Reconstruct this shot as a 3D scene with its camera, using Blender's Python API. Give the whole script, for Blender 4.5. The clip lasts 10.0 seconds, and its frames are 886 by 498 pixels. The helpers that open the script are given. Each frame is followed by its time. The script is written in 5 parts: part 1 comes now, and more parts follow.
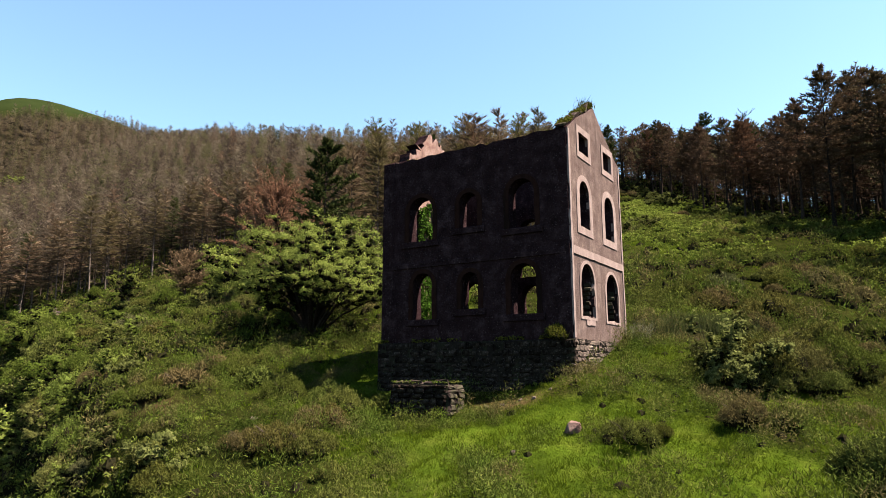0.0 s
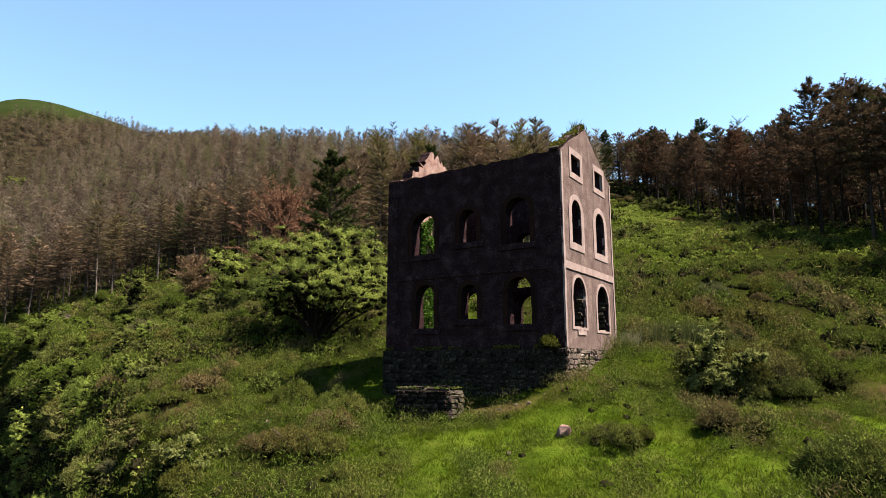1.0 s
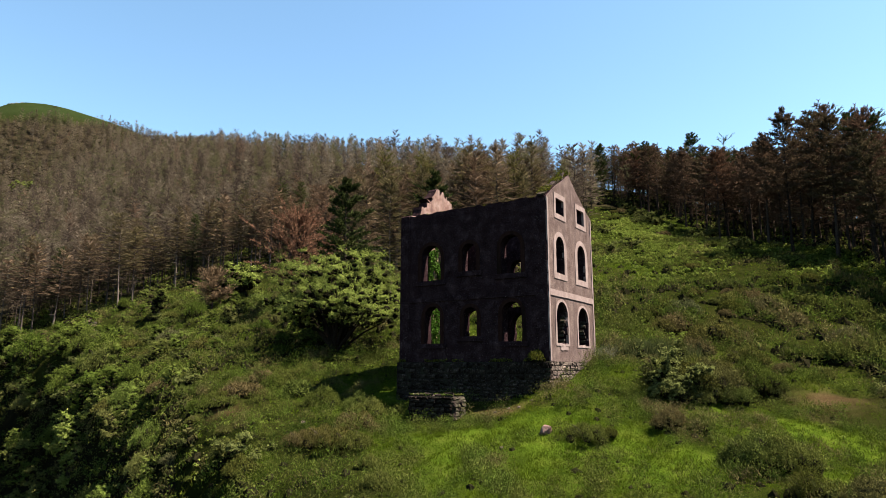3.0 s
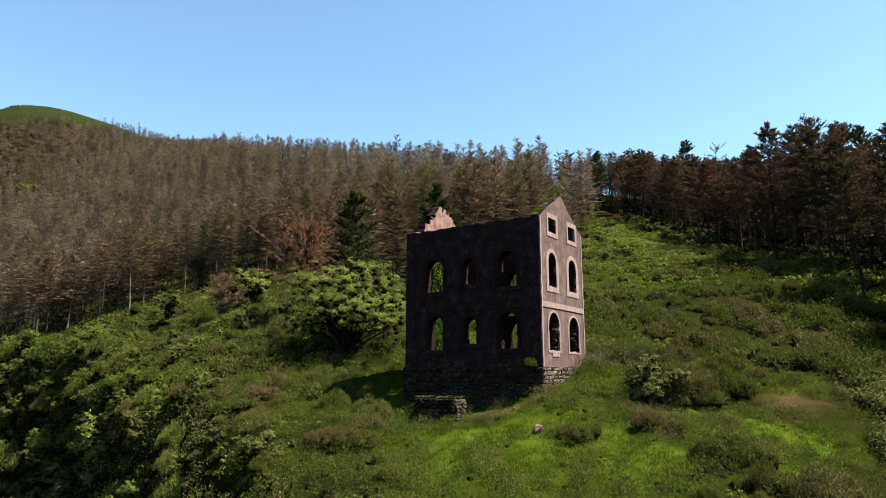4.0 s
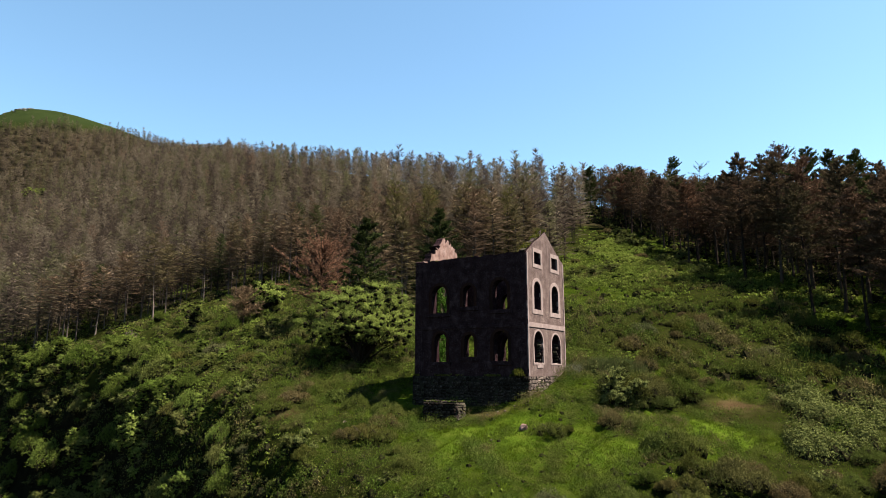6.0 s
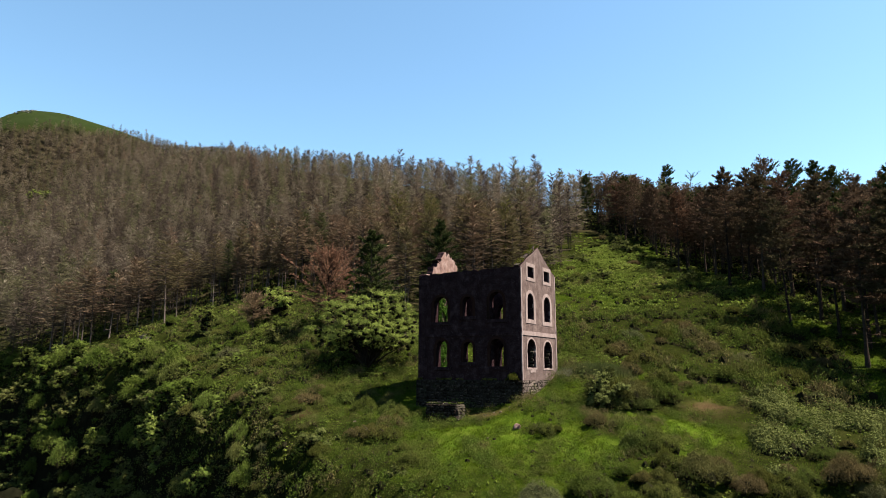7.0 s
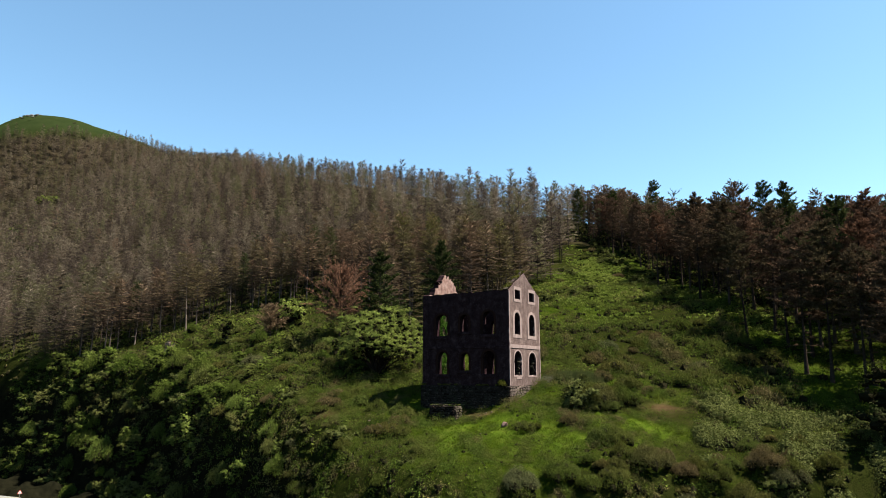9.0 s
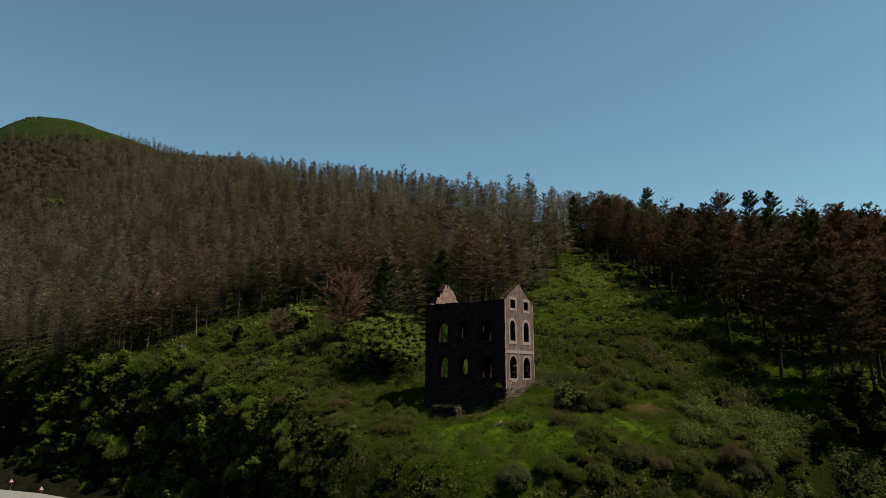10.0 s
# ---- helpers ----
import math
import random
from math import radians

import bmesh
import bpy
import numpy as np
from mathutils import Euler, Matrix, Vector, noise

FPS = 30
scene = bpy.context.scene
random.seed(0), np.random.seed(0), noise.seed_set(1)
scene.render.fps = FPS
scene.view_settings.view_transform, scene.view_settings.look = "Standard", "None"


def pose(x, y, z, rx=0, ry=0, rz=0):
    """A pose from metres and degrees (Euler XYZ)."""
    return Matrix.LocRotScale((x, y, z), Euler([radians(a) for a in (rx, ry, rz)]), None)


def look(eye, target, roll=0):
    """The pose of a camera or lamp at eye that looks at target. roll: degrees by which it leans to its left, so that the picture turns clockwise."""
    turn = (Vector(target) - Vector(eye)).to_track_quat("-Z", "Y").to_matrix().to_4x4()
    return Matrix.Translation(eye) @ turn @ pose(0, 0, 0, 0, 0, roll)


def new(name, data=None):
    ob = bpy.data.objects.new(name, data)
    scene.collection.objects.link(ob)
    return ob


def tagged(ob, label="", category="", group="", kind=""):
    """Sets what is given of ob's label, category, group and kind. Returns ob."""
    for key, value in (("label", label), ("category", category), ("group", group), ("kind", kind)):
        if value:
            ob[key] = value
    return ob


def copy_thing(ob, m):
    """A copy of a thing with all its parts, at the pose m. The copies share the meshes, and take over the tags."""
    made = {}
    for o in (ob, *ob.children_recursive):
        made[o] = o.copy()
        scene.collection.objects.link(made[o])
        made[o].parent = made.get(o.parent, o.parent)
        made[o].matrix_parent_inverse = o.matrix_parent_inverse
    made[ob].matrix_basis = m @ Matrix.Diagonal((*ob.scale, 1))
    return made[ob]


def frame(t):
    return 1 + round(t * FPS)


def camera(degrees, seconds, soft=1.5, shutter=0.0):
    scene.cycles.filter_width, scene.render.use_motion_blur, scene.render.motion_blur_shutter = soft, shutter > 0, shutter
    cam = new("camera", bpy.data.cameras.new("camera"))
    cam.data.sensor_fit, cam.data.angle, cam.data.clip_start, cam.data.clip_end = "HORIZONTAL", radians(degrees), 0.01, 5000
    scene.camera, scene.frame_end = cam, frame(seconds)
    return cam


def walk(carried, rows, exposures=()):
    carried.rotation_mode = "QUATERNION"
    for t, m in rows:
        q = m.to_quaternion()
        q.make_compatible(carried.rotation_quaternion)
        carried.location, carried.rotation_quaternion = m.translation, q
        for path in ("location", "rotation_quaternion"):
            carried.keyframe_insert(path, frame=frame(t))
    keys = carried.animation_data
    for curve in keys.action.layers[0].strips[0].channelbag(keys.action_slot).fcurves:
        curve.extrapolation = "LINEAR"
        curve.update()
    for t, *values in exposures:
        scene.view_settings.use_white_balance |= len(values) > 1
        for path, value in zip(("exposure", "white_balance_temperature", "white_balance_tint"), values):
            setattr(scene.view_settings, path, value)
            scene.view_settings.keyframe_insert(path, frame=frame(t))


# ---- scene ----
cam = camera(69.24, 10.0, soft=0.6)
# seconds, eye, yaw, pitch, roll
PATH = [
    (0, 10.517, -26.467, -1.297, 33.162, 10.500, 0.000),
    (0.5, 11.047, -27.377, -1.127, 33.135, 10.487, -0.017),
    (1, 11.658, -28.385, -0.984, 33.107, 10.504, -0.039),
    (1.5, 12.357, -29.552, -0.864, 33.091, 10.522, -0.065),
    (2, 13.166, -30.912, -0.716, 33.090, 10.533, -0.091),
    (2.5, 14.036, -32.399, -0.586, 33.116, 10.542, -0.106),
    (4, 16.949, -37.261, -0.200, 33.186, 10.617, -0.085),
    (4.5, 18.022, -39.014, -0.050, 33.184, 10.640, -0.090),
    (5, 19.157, -40.882, 0.108, 33.177, 10.652, -0.107),
    (5.5, 20.347, -42.859, 0.266, 33.171, 10.659, -0.124),
    (7, 24.234, -49.112, 0.793, 33.186, 10.688, -0.165),
    (7.5, 25.592, -51.253, 0.950, 33.212, 10.704, -0.148),
    (8, 27.062, -53.480, 1.107, 33.216, 10.717, -0.131),
    (8.5, 28.584, -55.792, 1.278, 33.206, 10.726, -0.121),
    (9, 30.111, -58.174, 1.465, 33.203, 10.724, -0.115),
    (9.5, 31.648, -60.607, 1.663, 33.201, 10.717, -0.107),
    (10, 33.170, -63.082, 1.868, 33.205, 10.710, -0.090),
]
FADE = [(0, 2.84, 7150, 14.5), (2.5, 2.68, 6950, 12), (5, 2.55, 6850, 10), (9.1, 2.40, 6650, 8), (9.5, 1.95, 6750, 4), (10, 1.28, 7100, 0)]
walk(cam, [(t, pose(x, y, z, 90 + pitch, roll, yaw)) for t, x, y, z, yaw, pitch, roll in PATH], FADE)


# ---- world, sun ----
SUN_AZ, SUN_EL = radians(68.0), radians(60.0)
world = bpy.data.worlds.new("sky")
scene.world = world
world.use_nodes = True
wn = world.node_tree.nodes
sky = wn.new("ShaderNodeTexSky")
sky.sky_type = 'NISHITA'
sky.sun_disc = False
sky.sun_elevation, sky.sun_rotation = SUN_EL, SUN_AZ
sky.altitude, sky.air_density, sky.dust_density, sky.ozone_density = 300, 1.0, 0.3, 1.0
wn["Background"].inputs["Strength"].default_value = 0.050
tint = wn.new("ShaderNodeMix")
tint.data_type, tint.blend_type = 'RGBA', 'MULTIPLY'
tint.inputs[0].default_value, tint.inputs[7].default_value = 1.0, (0.80, 0.985, 0.97, 1)
world.node_tree.links.new(sky.outputs[0], tint.inputs[6])
world.node_tree.links.new(tint.outputs[2], wn["Background"].inputs["Color"])
sun = new("sun", bpy.data.lights.new("sun", 'SUN'))
sun.data.energy, sun.data.angle, sun.data.color = 5.0, radians(0.53), (1.0, 0.94, 0.83)
to_sun = Vector((math.cos(SUN_EL) * math.sin(SUN_AZ), math.cos(SUN_EL) * math.cos(SUN_AZ), math.sin(SUN_EL)))
sun.matrix_world = look(to_sun * 200, (0, 0, 0))


# ---- materials ----
def node(nt, kind, **values):
    n = nt.nodes.new(kind)
    for key, value in values.items():
        n.inputs[key].default_value = value
    return n


def ramp(nt, source, stops):
    n = nt.nodes.new("ShaderNodeValToRGB")
    while len(n.color_ramp.elements) < len(stops):
        n.color_ramp.elements.new(0.5)
    for e, (p, c) in zip(n.color_ramp.elements, stops):
        e.position, e.color = p, (*c, 1)
    nt.links.new(source, n.inputs[0])
    return n.outputs[0]


def mixed(nt, a, b, factor, kind='MIX'):
    n = nt.nodes.new("ShaderNodeMix")
    n.data_type, n.blend_type = 'RGBA', kind
    for sock, v in ((n.inputs[0], factor), (n.inputs[6], a), (n.inputs[7], b)):
        if isinstance(v, bpy.types.NodeSocket):
            nt.links.new(v, sock)
        else:
            sock.default_value = v if isinstance(v, float) else (*v, 1)
    return n.outputs[2]


def noise_out(nt, scale, detail=5.0, rough=0.55, stretch=None, colour=False):
    n = node(nt, "ShaderNodeTexNoise", Scale=scale, Detail=detail, Roughness=rough)
    tc = nt.nodes.new("ShaderNodeTexCoord")
    src = tc.outputs["Object"]
    if stretch:
        mp = nt.nodes.new("ShaderNodeMapping")
        mp.inputs["Scale"].default_value = stretch
        nt.links.new(src, mp.inputs[0])
        src = mp.outputs[0]
    nt.links.new(src, n.inputs["Vector"])
    return n.outputs[1 if colour else 0]


def bump(nt, height, strength, distance):
    n = node(nt, "ShaderNodeBump", Strength=strength, Distance=distance)
    nt.links.new(height, n.inputs["Height"])
    return n.outputs[0]


def base(name, rough=0.9):
    m = bpy.data.materials.new(name)
    m.use_nodes = True
    nt = m.node_tree
    p = nt.nodes["Principled BSDF"]
    p.inputs["Roughness"].default_value = rough
    p.inputs["Specular IOR Level"].default_value = 0.0
    return m, nt, p


def mineral(name, stops, scale=1.6, stain=None, grain=26.0, depth=0.03, rough=0.92, vary=0.0, specks=None, pits=0.62):
    """Plaster, stone or brick: mottled colour at two sizes, stains and a rough surface."""
    m, nt, p = base(name, rough)
    col = ramp(nt, noise_out(nt, scale, 7.0, 0.62), stops)
    fine = noise_out(nt, grain, 4.0, 0.7)
    col = mixed(nt, col, ramp(nt, fine, [(0.3, (pits, pits, pits)), (0.7, (1.25, 1.22, 1.2))]), 0.75, 'MULTIPLY')
    if stain:
        streak = ramp(nt, noise_out(nt, 1.0, 6.0, 0.65, (1.7, 1.7, 0.28)), [(0.5, (0, 0, 0)), (0.68, (1, 1, 1))])
        col = mixed(nt, col, stain, streak)
    if specks:
        dots = ramp(nt, noise_out(nt, 11.0, 5.0, 0.8), [(0.60, (0, 0, 0)), (0.68, (1, 1, 1))])
        col = mixed(nt, col, specks, dots)
    if vary:
        oi = nt.nodes.new("ShaderNodeObjectInfo")
        col = mixed(nt, col, ramp(nt, oi.outputs["Random"], [(0, (1 - vary,) * 3), (1, (1 + vary, 1 + vary * 0.9, 1 + vary * 0.8))]), 1.0, 'MULTIPLY')
    nt.links.new(col, p.inputs["Base Color"])
    nt.links.new(bump(nt, fine, 0.9, depth), p.inputs["Normal"])
    return m


TONE = 0.232


def foliage(name, stops, glow=0.25, by='Object', spread=0.35, rough=0.6):
    """Leaves or needles: each thing (or leaf) takes its colour from the stops, each leaf a little lighter or darker."""
    m, nt, p = base(name, rough)
    geo = nt.nodes.new("ShaderNodeNewGeometry")
    if by == 'Object':
        src = nt.nodes.new("ShaderNodeObjectInfo").outputs["Random"]
    elif by == 'Place':
        src = noise_out(nt, 0.16, 3.0, 0.6)
    else:
        src = geo.outputs["Random Per Island"]
    col = ramp(nt, src, [(p, tuple(v * TONE for v in c)) for p, c in stops])
    dim = ramp(nt, geo.outputs["Random Per Island"], [(0, (1 - spread,) * 3), (1, (1 + spread,) * 3)])
    col = mixed(nt, col, dim, 1.0, 'MULTIPLY')
    nt.links.new(col, p.inputs["Base Color"])
    if glow:
        tr = nt.nodes.new("ShaderNodeBsdfTranslucent")
        nt.links.new(col, tr.inputs["Color"])
        ms = nt.nodes.new("ShaderNodeMixShader")
        ms.inputs[0].default_value = glow
        nt.links.new(p.outputs[0], ms.inputs[1])
        nt.links.new(tr.outputs[0], ms.inputs[2])
        nt.links.new(ms.outputs[0], nt.nodes["Material Output"].inputs["Surface"])
    return m


def plain(name, colour, rough=0.6, metal=0.0):
    m, nt, p = base(name, rough)
    p.inputs["Metallic"].default_value = metal
    n = noise_out(nt, 9.0, 4.0)
    nt.links.new(mixed(nt, colour, ramp(nt, n, [(0.3, (0.8, 0.8, 0.8)), (0.7, (1.1, 1.1, 1.1))]), 1.0, 'MULTIPLY'), p.inputs["Base Color"])
    return m


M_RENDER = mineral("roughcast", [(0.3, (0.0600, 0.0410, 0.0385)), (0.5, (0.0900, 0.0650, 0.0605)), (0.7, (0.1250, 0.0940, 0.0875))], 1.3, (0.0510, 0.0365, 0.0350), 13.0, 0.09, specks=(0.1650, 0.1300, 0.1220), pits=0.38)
# the roughcast again, with the front's shade put into its base colour
M_RENDER_SHADED = mineral("shaded_roughcast", [(0.3, (0.0080, 0.0045, 0.0054)), (0.5, (0.0168, 0.0095, 0.0112)), (0.66, (0.0340, 0.0205, 0.0228)), (0.8, (0.1100, 0.0720, 0.0760))], 1.6, (0.0135, 0.0070, 0.0080), 10.0, 0.08, specks=(0.1350, 0.0980, 0.0980), pits=0.25)
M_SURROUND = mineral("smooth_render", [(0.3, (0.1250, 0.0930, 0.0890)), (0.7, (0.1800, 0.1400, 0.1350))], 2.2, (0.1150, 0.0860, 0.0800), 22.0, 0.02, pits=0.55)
# red brick lowered to near black to carry the front wall's shade
M_BRICK = mineral("shaded_brick", [(0.3, (0.0110, 0.0050, 0.0045)), (0.7, (0.0190, 0.0090, 0.0075))], 3.0, (0.0070, 0.0045, 0.0040), 24.0, 0.03)
M_INNER = mineral("bare_masonry", [(0.28, (0.0825, 0.0465, 0.0413)), (0.5, (0.1425, 0.0900, 0.0788)), (0.72, (0.2025, 0.1500, 0.1350))], 2.4, (0.0675, 0.0450, 0.0413), 12.0, 0.08)
M_STONE = mineral("field_stone", [(0.3, (0.0121, 0.0094, 0.0087)), (0.55, (0.0302, 0.0229, 0.0215)), (0.75, (0.1075, 0.0840, 0.0773))], 4.0, (0.0235, 0.0269, 0.0148), 22.0, 0.03, vary=0.4)
# field stone for front faces, with their shade put into the colour
M_STONE_SHADED = mineral("shaded_stone", [(0.3, (0.0050, 0.0034, 0.0034)), (0.55, (0.0105, 0.0074, 0.0072)), (0.76, (0.0750, 0.0590, 0.0560))], 4.0, (0.0130, 0.0115, 0.0085), 18.0, 0.03, vary=0.6, specks=(0.1700, 0.1400, 0.1350), pits=0.3)
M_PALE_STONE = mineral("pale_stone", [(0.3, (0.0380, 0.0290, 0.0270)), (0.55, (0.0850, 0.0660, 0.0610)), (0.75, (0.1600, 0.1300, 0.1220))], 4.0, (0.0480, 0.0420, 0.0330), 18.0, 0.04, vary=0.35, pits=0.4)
M_CORE = mineral("mortar", [(0.3, (0.0067, 0.0055, 0.0050)), (0.7, (0.0151, 0.0126, 0.0109))], 3.0, (0.0185, 0.0202, 0.0118), 14.0, 0.06, specks=(0.10, 0.08, 0.075))
M_ROCK = mineral("pink_rock", [(0.3, (0.0797, 0.0469, 0.0431)), (0.7, (0.1594, 0.1012, 0.0918))], 3.0, (0.1275, 0.0937, 0.0750), 16.0, 0.05)
M_GREYROCK = mineral("summit_rock", [(0.3, (0.0600, 0.0590, 0.0560)), (0.7, (0.1150, 0.1120, 0.1060))], 0.4, None, 2.0, 0.1)
M_BARK = mineral("pine_bark", [(0.3, (0.0134, 0.0101, 0.0084)), (0.7, (0.0336, 0.0269, 0.0235))], 5.0, None, 14.0, 0.04, vary=0.45)
M_BARK_GREY = mineral("grey_bark", [(0.3, (0.0353, 0.0286, 0.0252)), (0.7, (0.0798, 0.0655, 0.0588))], 5.0, None, 14.0, 0.03, vary=0.4)
M_WOOD = mineral("dead_twigs", [(0.3, (0.0185, 0.0143, 0.0118)), (0.7, (0.0420, 0.0336, 0.0286))], 4.0, None, 14.0, 0.02, vary=0.3)
DYING = [(0.0, (0.373, 0.232, 0.155)), (0.2, (0.446, 0.316, 0.206)), (0.4, (0.373, 0.288, 0.153)), (0.6, (0.265, 0.227, 0.108)), (0.8, (0.424, 0.276, 0.187)), (1.0, (0.305, 0.199, 0.134))]
RUSTY = [(0.0, (0.285, 0.148, 0.092)), (0.3, (0.235, 0.145, 0.098)), (0.55, (0.175, 0.130, 0.075)), (0.8, (0.255, 0.155, 0.108)), (1.0, (0.150, 0.120, 0.066))]
M_DYING = foliage("dying_needles", DYING, 0.2, spread=0.18)
M_RUSTY = foliage("rusty_needles", RUSTY, 0.2, spread=0.25)
M_GREENPINE = foliage("green_needles", [(0, (0.066, 0.090, 0.031)), (1, (0.110, 0.135, 0.046))], 0.15)
M_DULLGREEN = foliage("dull_green_needles", [(0, (0.085, 0.105, 0.040)), (0.5, (0.135, 0.150, 0.060)), (1, (0.180, 0.175, 0.080))], 0.2, 'Object', 0.25)
M_FAR = [foliage("far_needles", [(0, a), (1, b)], 0.3, 'Island', 0.12) for a, b in (
    ((0.312, 0.240, 0.182), (0.373, 0.287, 0.215)), ((0.403, 0.328, 0.240), (0.484, 0.394, 0.289)), ((0.257, 0.240, 0.127), (0.312, 0.292, 0.157)),
    ((0.171, 0.128, 0.103), (0.217, 0.164, 0.133)), ((0.091, 0.102, 0.049), (0.136, 0.149, 0.074)), ((0.373, 0.246, 0.176), (0.433, 0.292, 0.206)))]
M_LEAF = foliage("hawthorn_leaves", [(0, (0.205, 0.285, 0.048)), (0.5, (0.314, 0.405, 0.080)), (1, (0.456, 0.502, 0.154))], 0.3, 'Island', 0.3)
M_SHRUB = foliage("shrub_leaves", [(0, (0.138, 0.209, 0.036)), (0.35, (0.215, 0.281, 0.055)), (0.6, (0.292, 0.296, 0.095)), (0.8, (0.176, 0.235, 0.045)), (1, (0.286, 0.377, 0.080))], 0.3, 'Object', 0.4)
M_BRAMBLE = foliage("bramble_leaves", [(0, (0.136, 0.165, 0.042)), (1, (0.254, 0.277, 0.096))], 0.25, 'Island', 0.35)
M_HEATH = foliage("heather_sprigs", [(0, (0.150, 0.165, 0.036)), (0.2, (0.215, 0.180, 0.060)), (0.4, (0.140, 0.185, 0.036)), (0.55, (0.255, 0.260, 0.070)), (0.7, (0.170, 0.215, 0.050)), (0.85, (0.250, 0.180, 0.085)), (1, (0.210, 0.230, 0.100))], 0.2, 'Object', 0.4)
M_HEATHS = foliage("heath_cover", [(0.3, (0.086, 0.125, 0.026)), (0.42, (0.182, 0.200, 0.050)), (0.5, (0.123, 0.195, 0.032)), (0.58, (0.259, 0.205, 0.092)), (0.64, (0.110, 0.160, 0.032)), (0.74, (0.259, 0.320, 0.055))], 0.22, 'Place', 0.5)
M_FERN = foliage("bracken", [(0.3, (0.1902, 0.2683, 0.0506)), (0.5, (0.2809, 0.3651, 0.0709)), (0.7, (0.3804, 0.4239, 0.1012))], 0.35, 'Place', 0.35)
M_GRASS = foliage("grass_blades", [(0.3, (0.117, 0.196, 0.015)), (0.45, (0.187, 0.268, 0.024)), (0.58, (0.167, 0.248, 0.021)), (0.7, (0.284, 0.316, 0.050))], 0.35, 'Place', 0.35)
M_STRAW = foliage("dry_grass", [(0, (0.34, 0.33, 0.22)), (1, (0.55, 0.53, 0.40))], 0.25, 'Island', 0.25)
M_RUSH = foliage("rush_blades", [(0, (0.10, 0.135, 0.045)), (0.6, (0.16, 0.195, 0.07)), (1, (0.24, 0.25, 0.11))], 0.25, 'Island', 0.3)
# near-black colour of the added cores that imitate shade within plants
M_PLANT_SHADE = mineral("plant_shade", [(0.3, (0.0050, 0.0050, 0.0025)), (0.7, (0.0101, 0.0092, 0.0050))], 3.0, None, 14.0, 0.03)
M_IVY = foliage("ivy_leaves", [(0, (0.06, 0.16, 0.02)), (1, (0.12, 0.25, 0.04))], 0.25, 'Island', 0.35, 0.45)
M_MOSS = foliage("moss", [(0, (0.1300, 0.1430, 0.0228)), (1, (0.2340, 0.2340, 0.0455))], 0.2, 'Island', 0.3)
M_ASPHALT = mineral("worn_asphalt", [(0.3, (0.0874, 0.0840, 0.0806)), (0.7, (0.1210, 0.1176, 0.1142))], 2.0, None, 40.0, 0.006)
M_METAL = plain("galvanised_steel", (0.35, 0.36, 0.37), 0.45, 0.8)
M_WHITE = plain("white_enamel", (0.42, 0.42, 0.41), 0.4)
M_RED = plain("red_enamel", (0.30, 0.03, 0.025), 0.4)
M_BLACK = plain("black_enamel", (0.02, 0.02, 0.02), 0.4)


def ground_material():
    """Turf, heath soil, needle litter and bare earth by the two attributes of the ground."""
    m, nt, p = base("hillside", 0.95)
    big = noise_out(nt, 0.11, 6.0, 0.6)
    mid = noise_out(nt, 0.9, 6.0, 0.65)
    fine = noise_out(nt, 9.0, 5.0, 0.7)
    turf = ramp(nt, mid, [(0.32, (0.060, 0.108, 0.010)), (0.5, (0.120, 0.190, 0.020)), (0.68, (0.180, 0.235, 0.034))])
    heath = ramp(nt, mid, [(0.3, (0.022, 0.028, 0.007)), (0.5, (0.040, 0.048, 0.012)), (0.7, (0.060, 0.062, 0.020))])
    earth = ramp(nt, mid, [(0.3, (0.13, 0.075, 0.04)), (0.7, (0.22, 0.14, 0.085))])
    at = nt.nodes.new("ShaderNodeAttribute")
    at.attribute_name = "turf"
    ae = nt.nodes.new("ShaderNodeAttribute")
    ae.attribute_name = "earth"
    col = mixed(nt, heath, turf, at.outputs["Fac"])
    col = mixed(nt, col, earth, ae.outputs["Fac"])
    # rock: the bank's bare face, with its shade put into a near-black colour
    for name, stops in (("litter", [(0.3, (0.060, 0.047, 0.030)), (0.7, (0.100, 0.078, 0.050))]), ("rock", [(0.35, (0.012, 0.012, 0.008)), (0.6, (0.024, 0.023, 0.014)), (0.75, (0.035, 0.032, 0.022))]), ("moor", [(0.3, (0.032, 0.050, 0.018)), (0.7, (0.056, 0.078, 0.030))])):
        an = nt.nodes.new("ShaderNodeAttribute")
        an.attribute_name = name
        col = mixed(nt, col, ramp(nt, mid, stops), an.outputs["Fac"])
    col = mixed(nt, col, ramp(nt, big, [(0.3, (0.75, 0.8, 0.75)), (0.7, (1.2, 1.12, 1.1))]), 0.8, 'MULTIPLY')
    col = mixed(nt, col, ramp(nt, fine, [(0.3, (0.55, 0.6, 0.5)), (0.7, (1.3, 1.3, 1.25))]), 0.8, 'MULTIPLY')
    col = mixed(nt, col, (TONE, TONE, TONE), 1.0, 'MULTIPLY')
    nt.links.new(col, p.inputs["Base Color"])
    nt.links.new(bump(nt, fine, 1.0, 0.12), p.inputs["Normal"])
    return m


M_GROUND = ground_material()


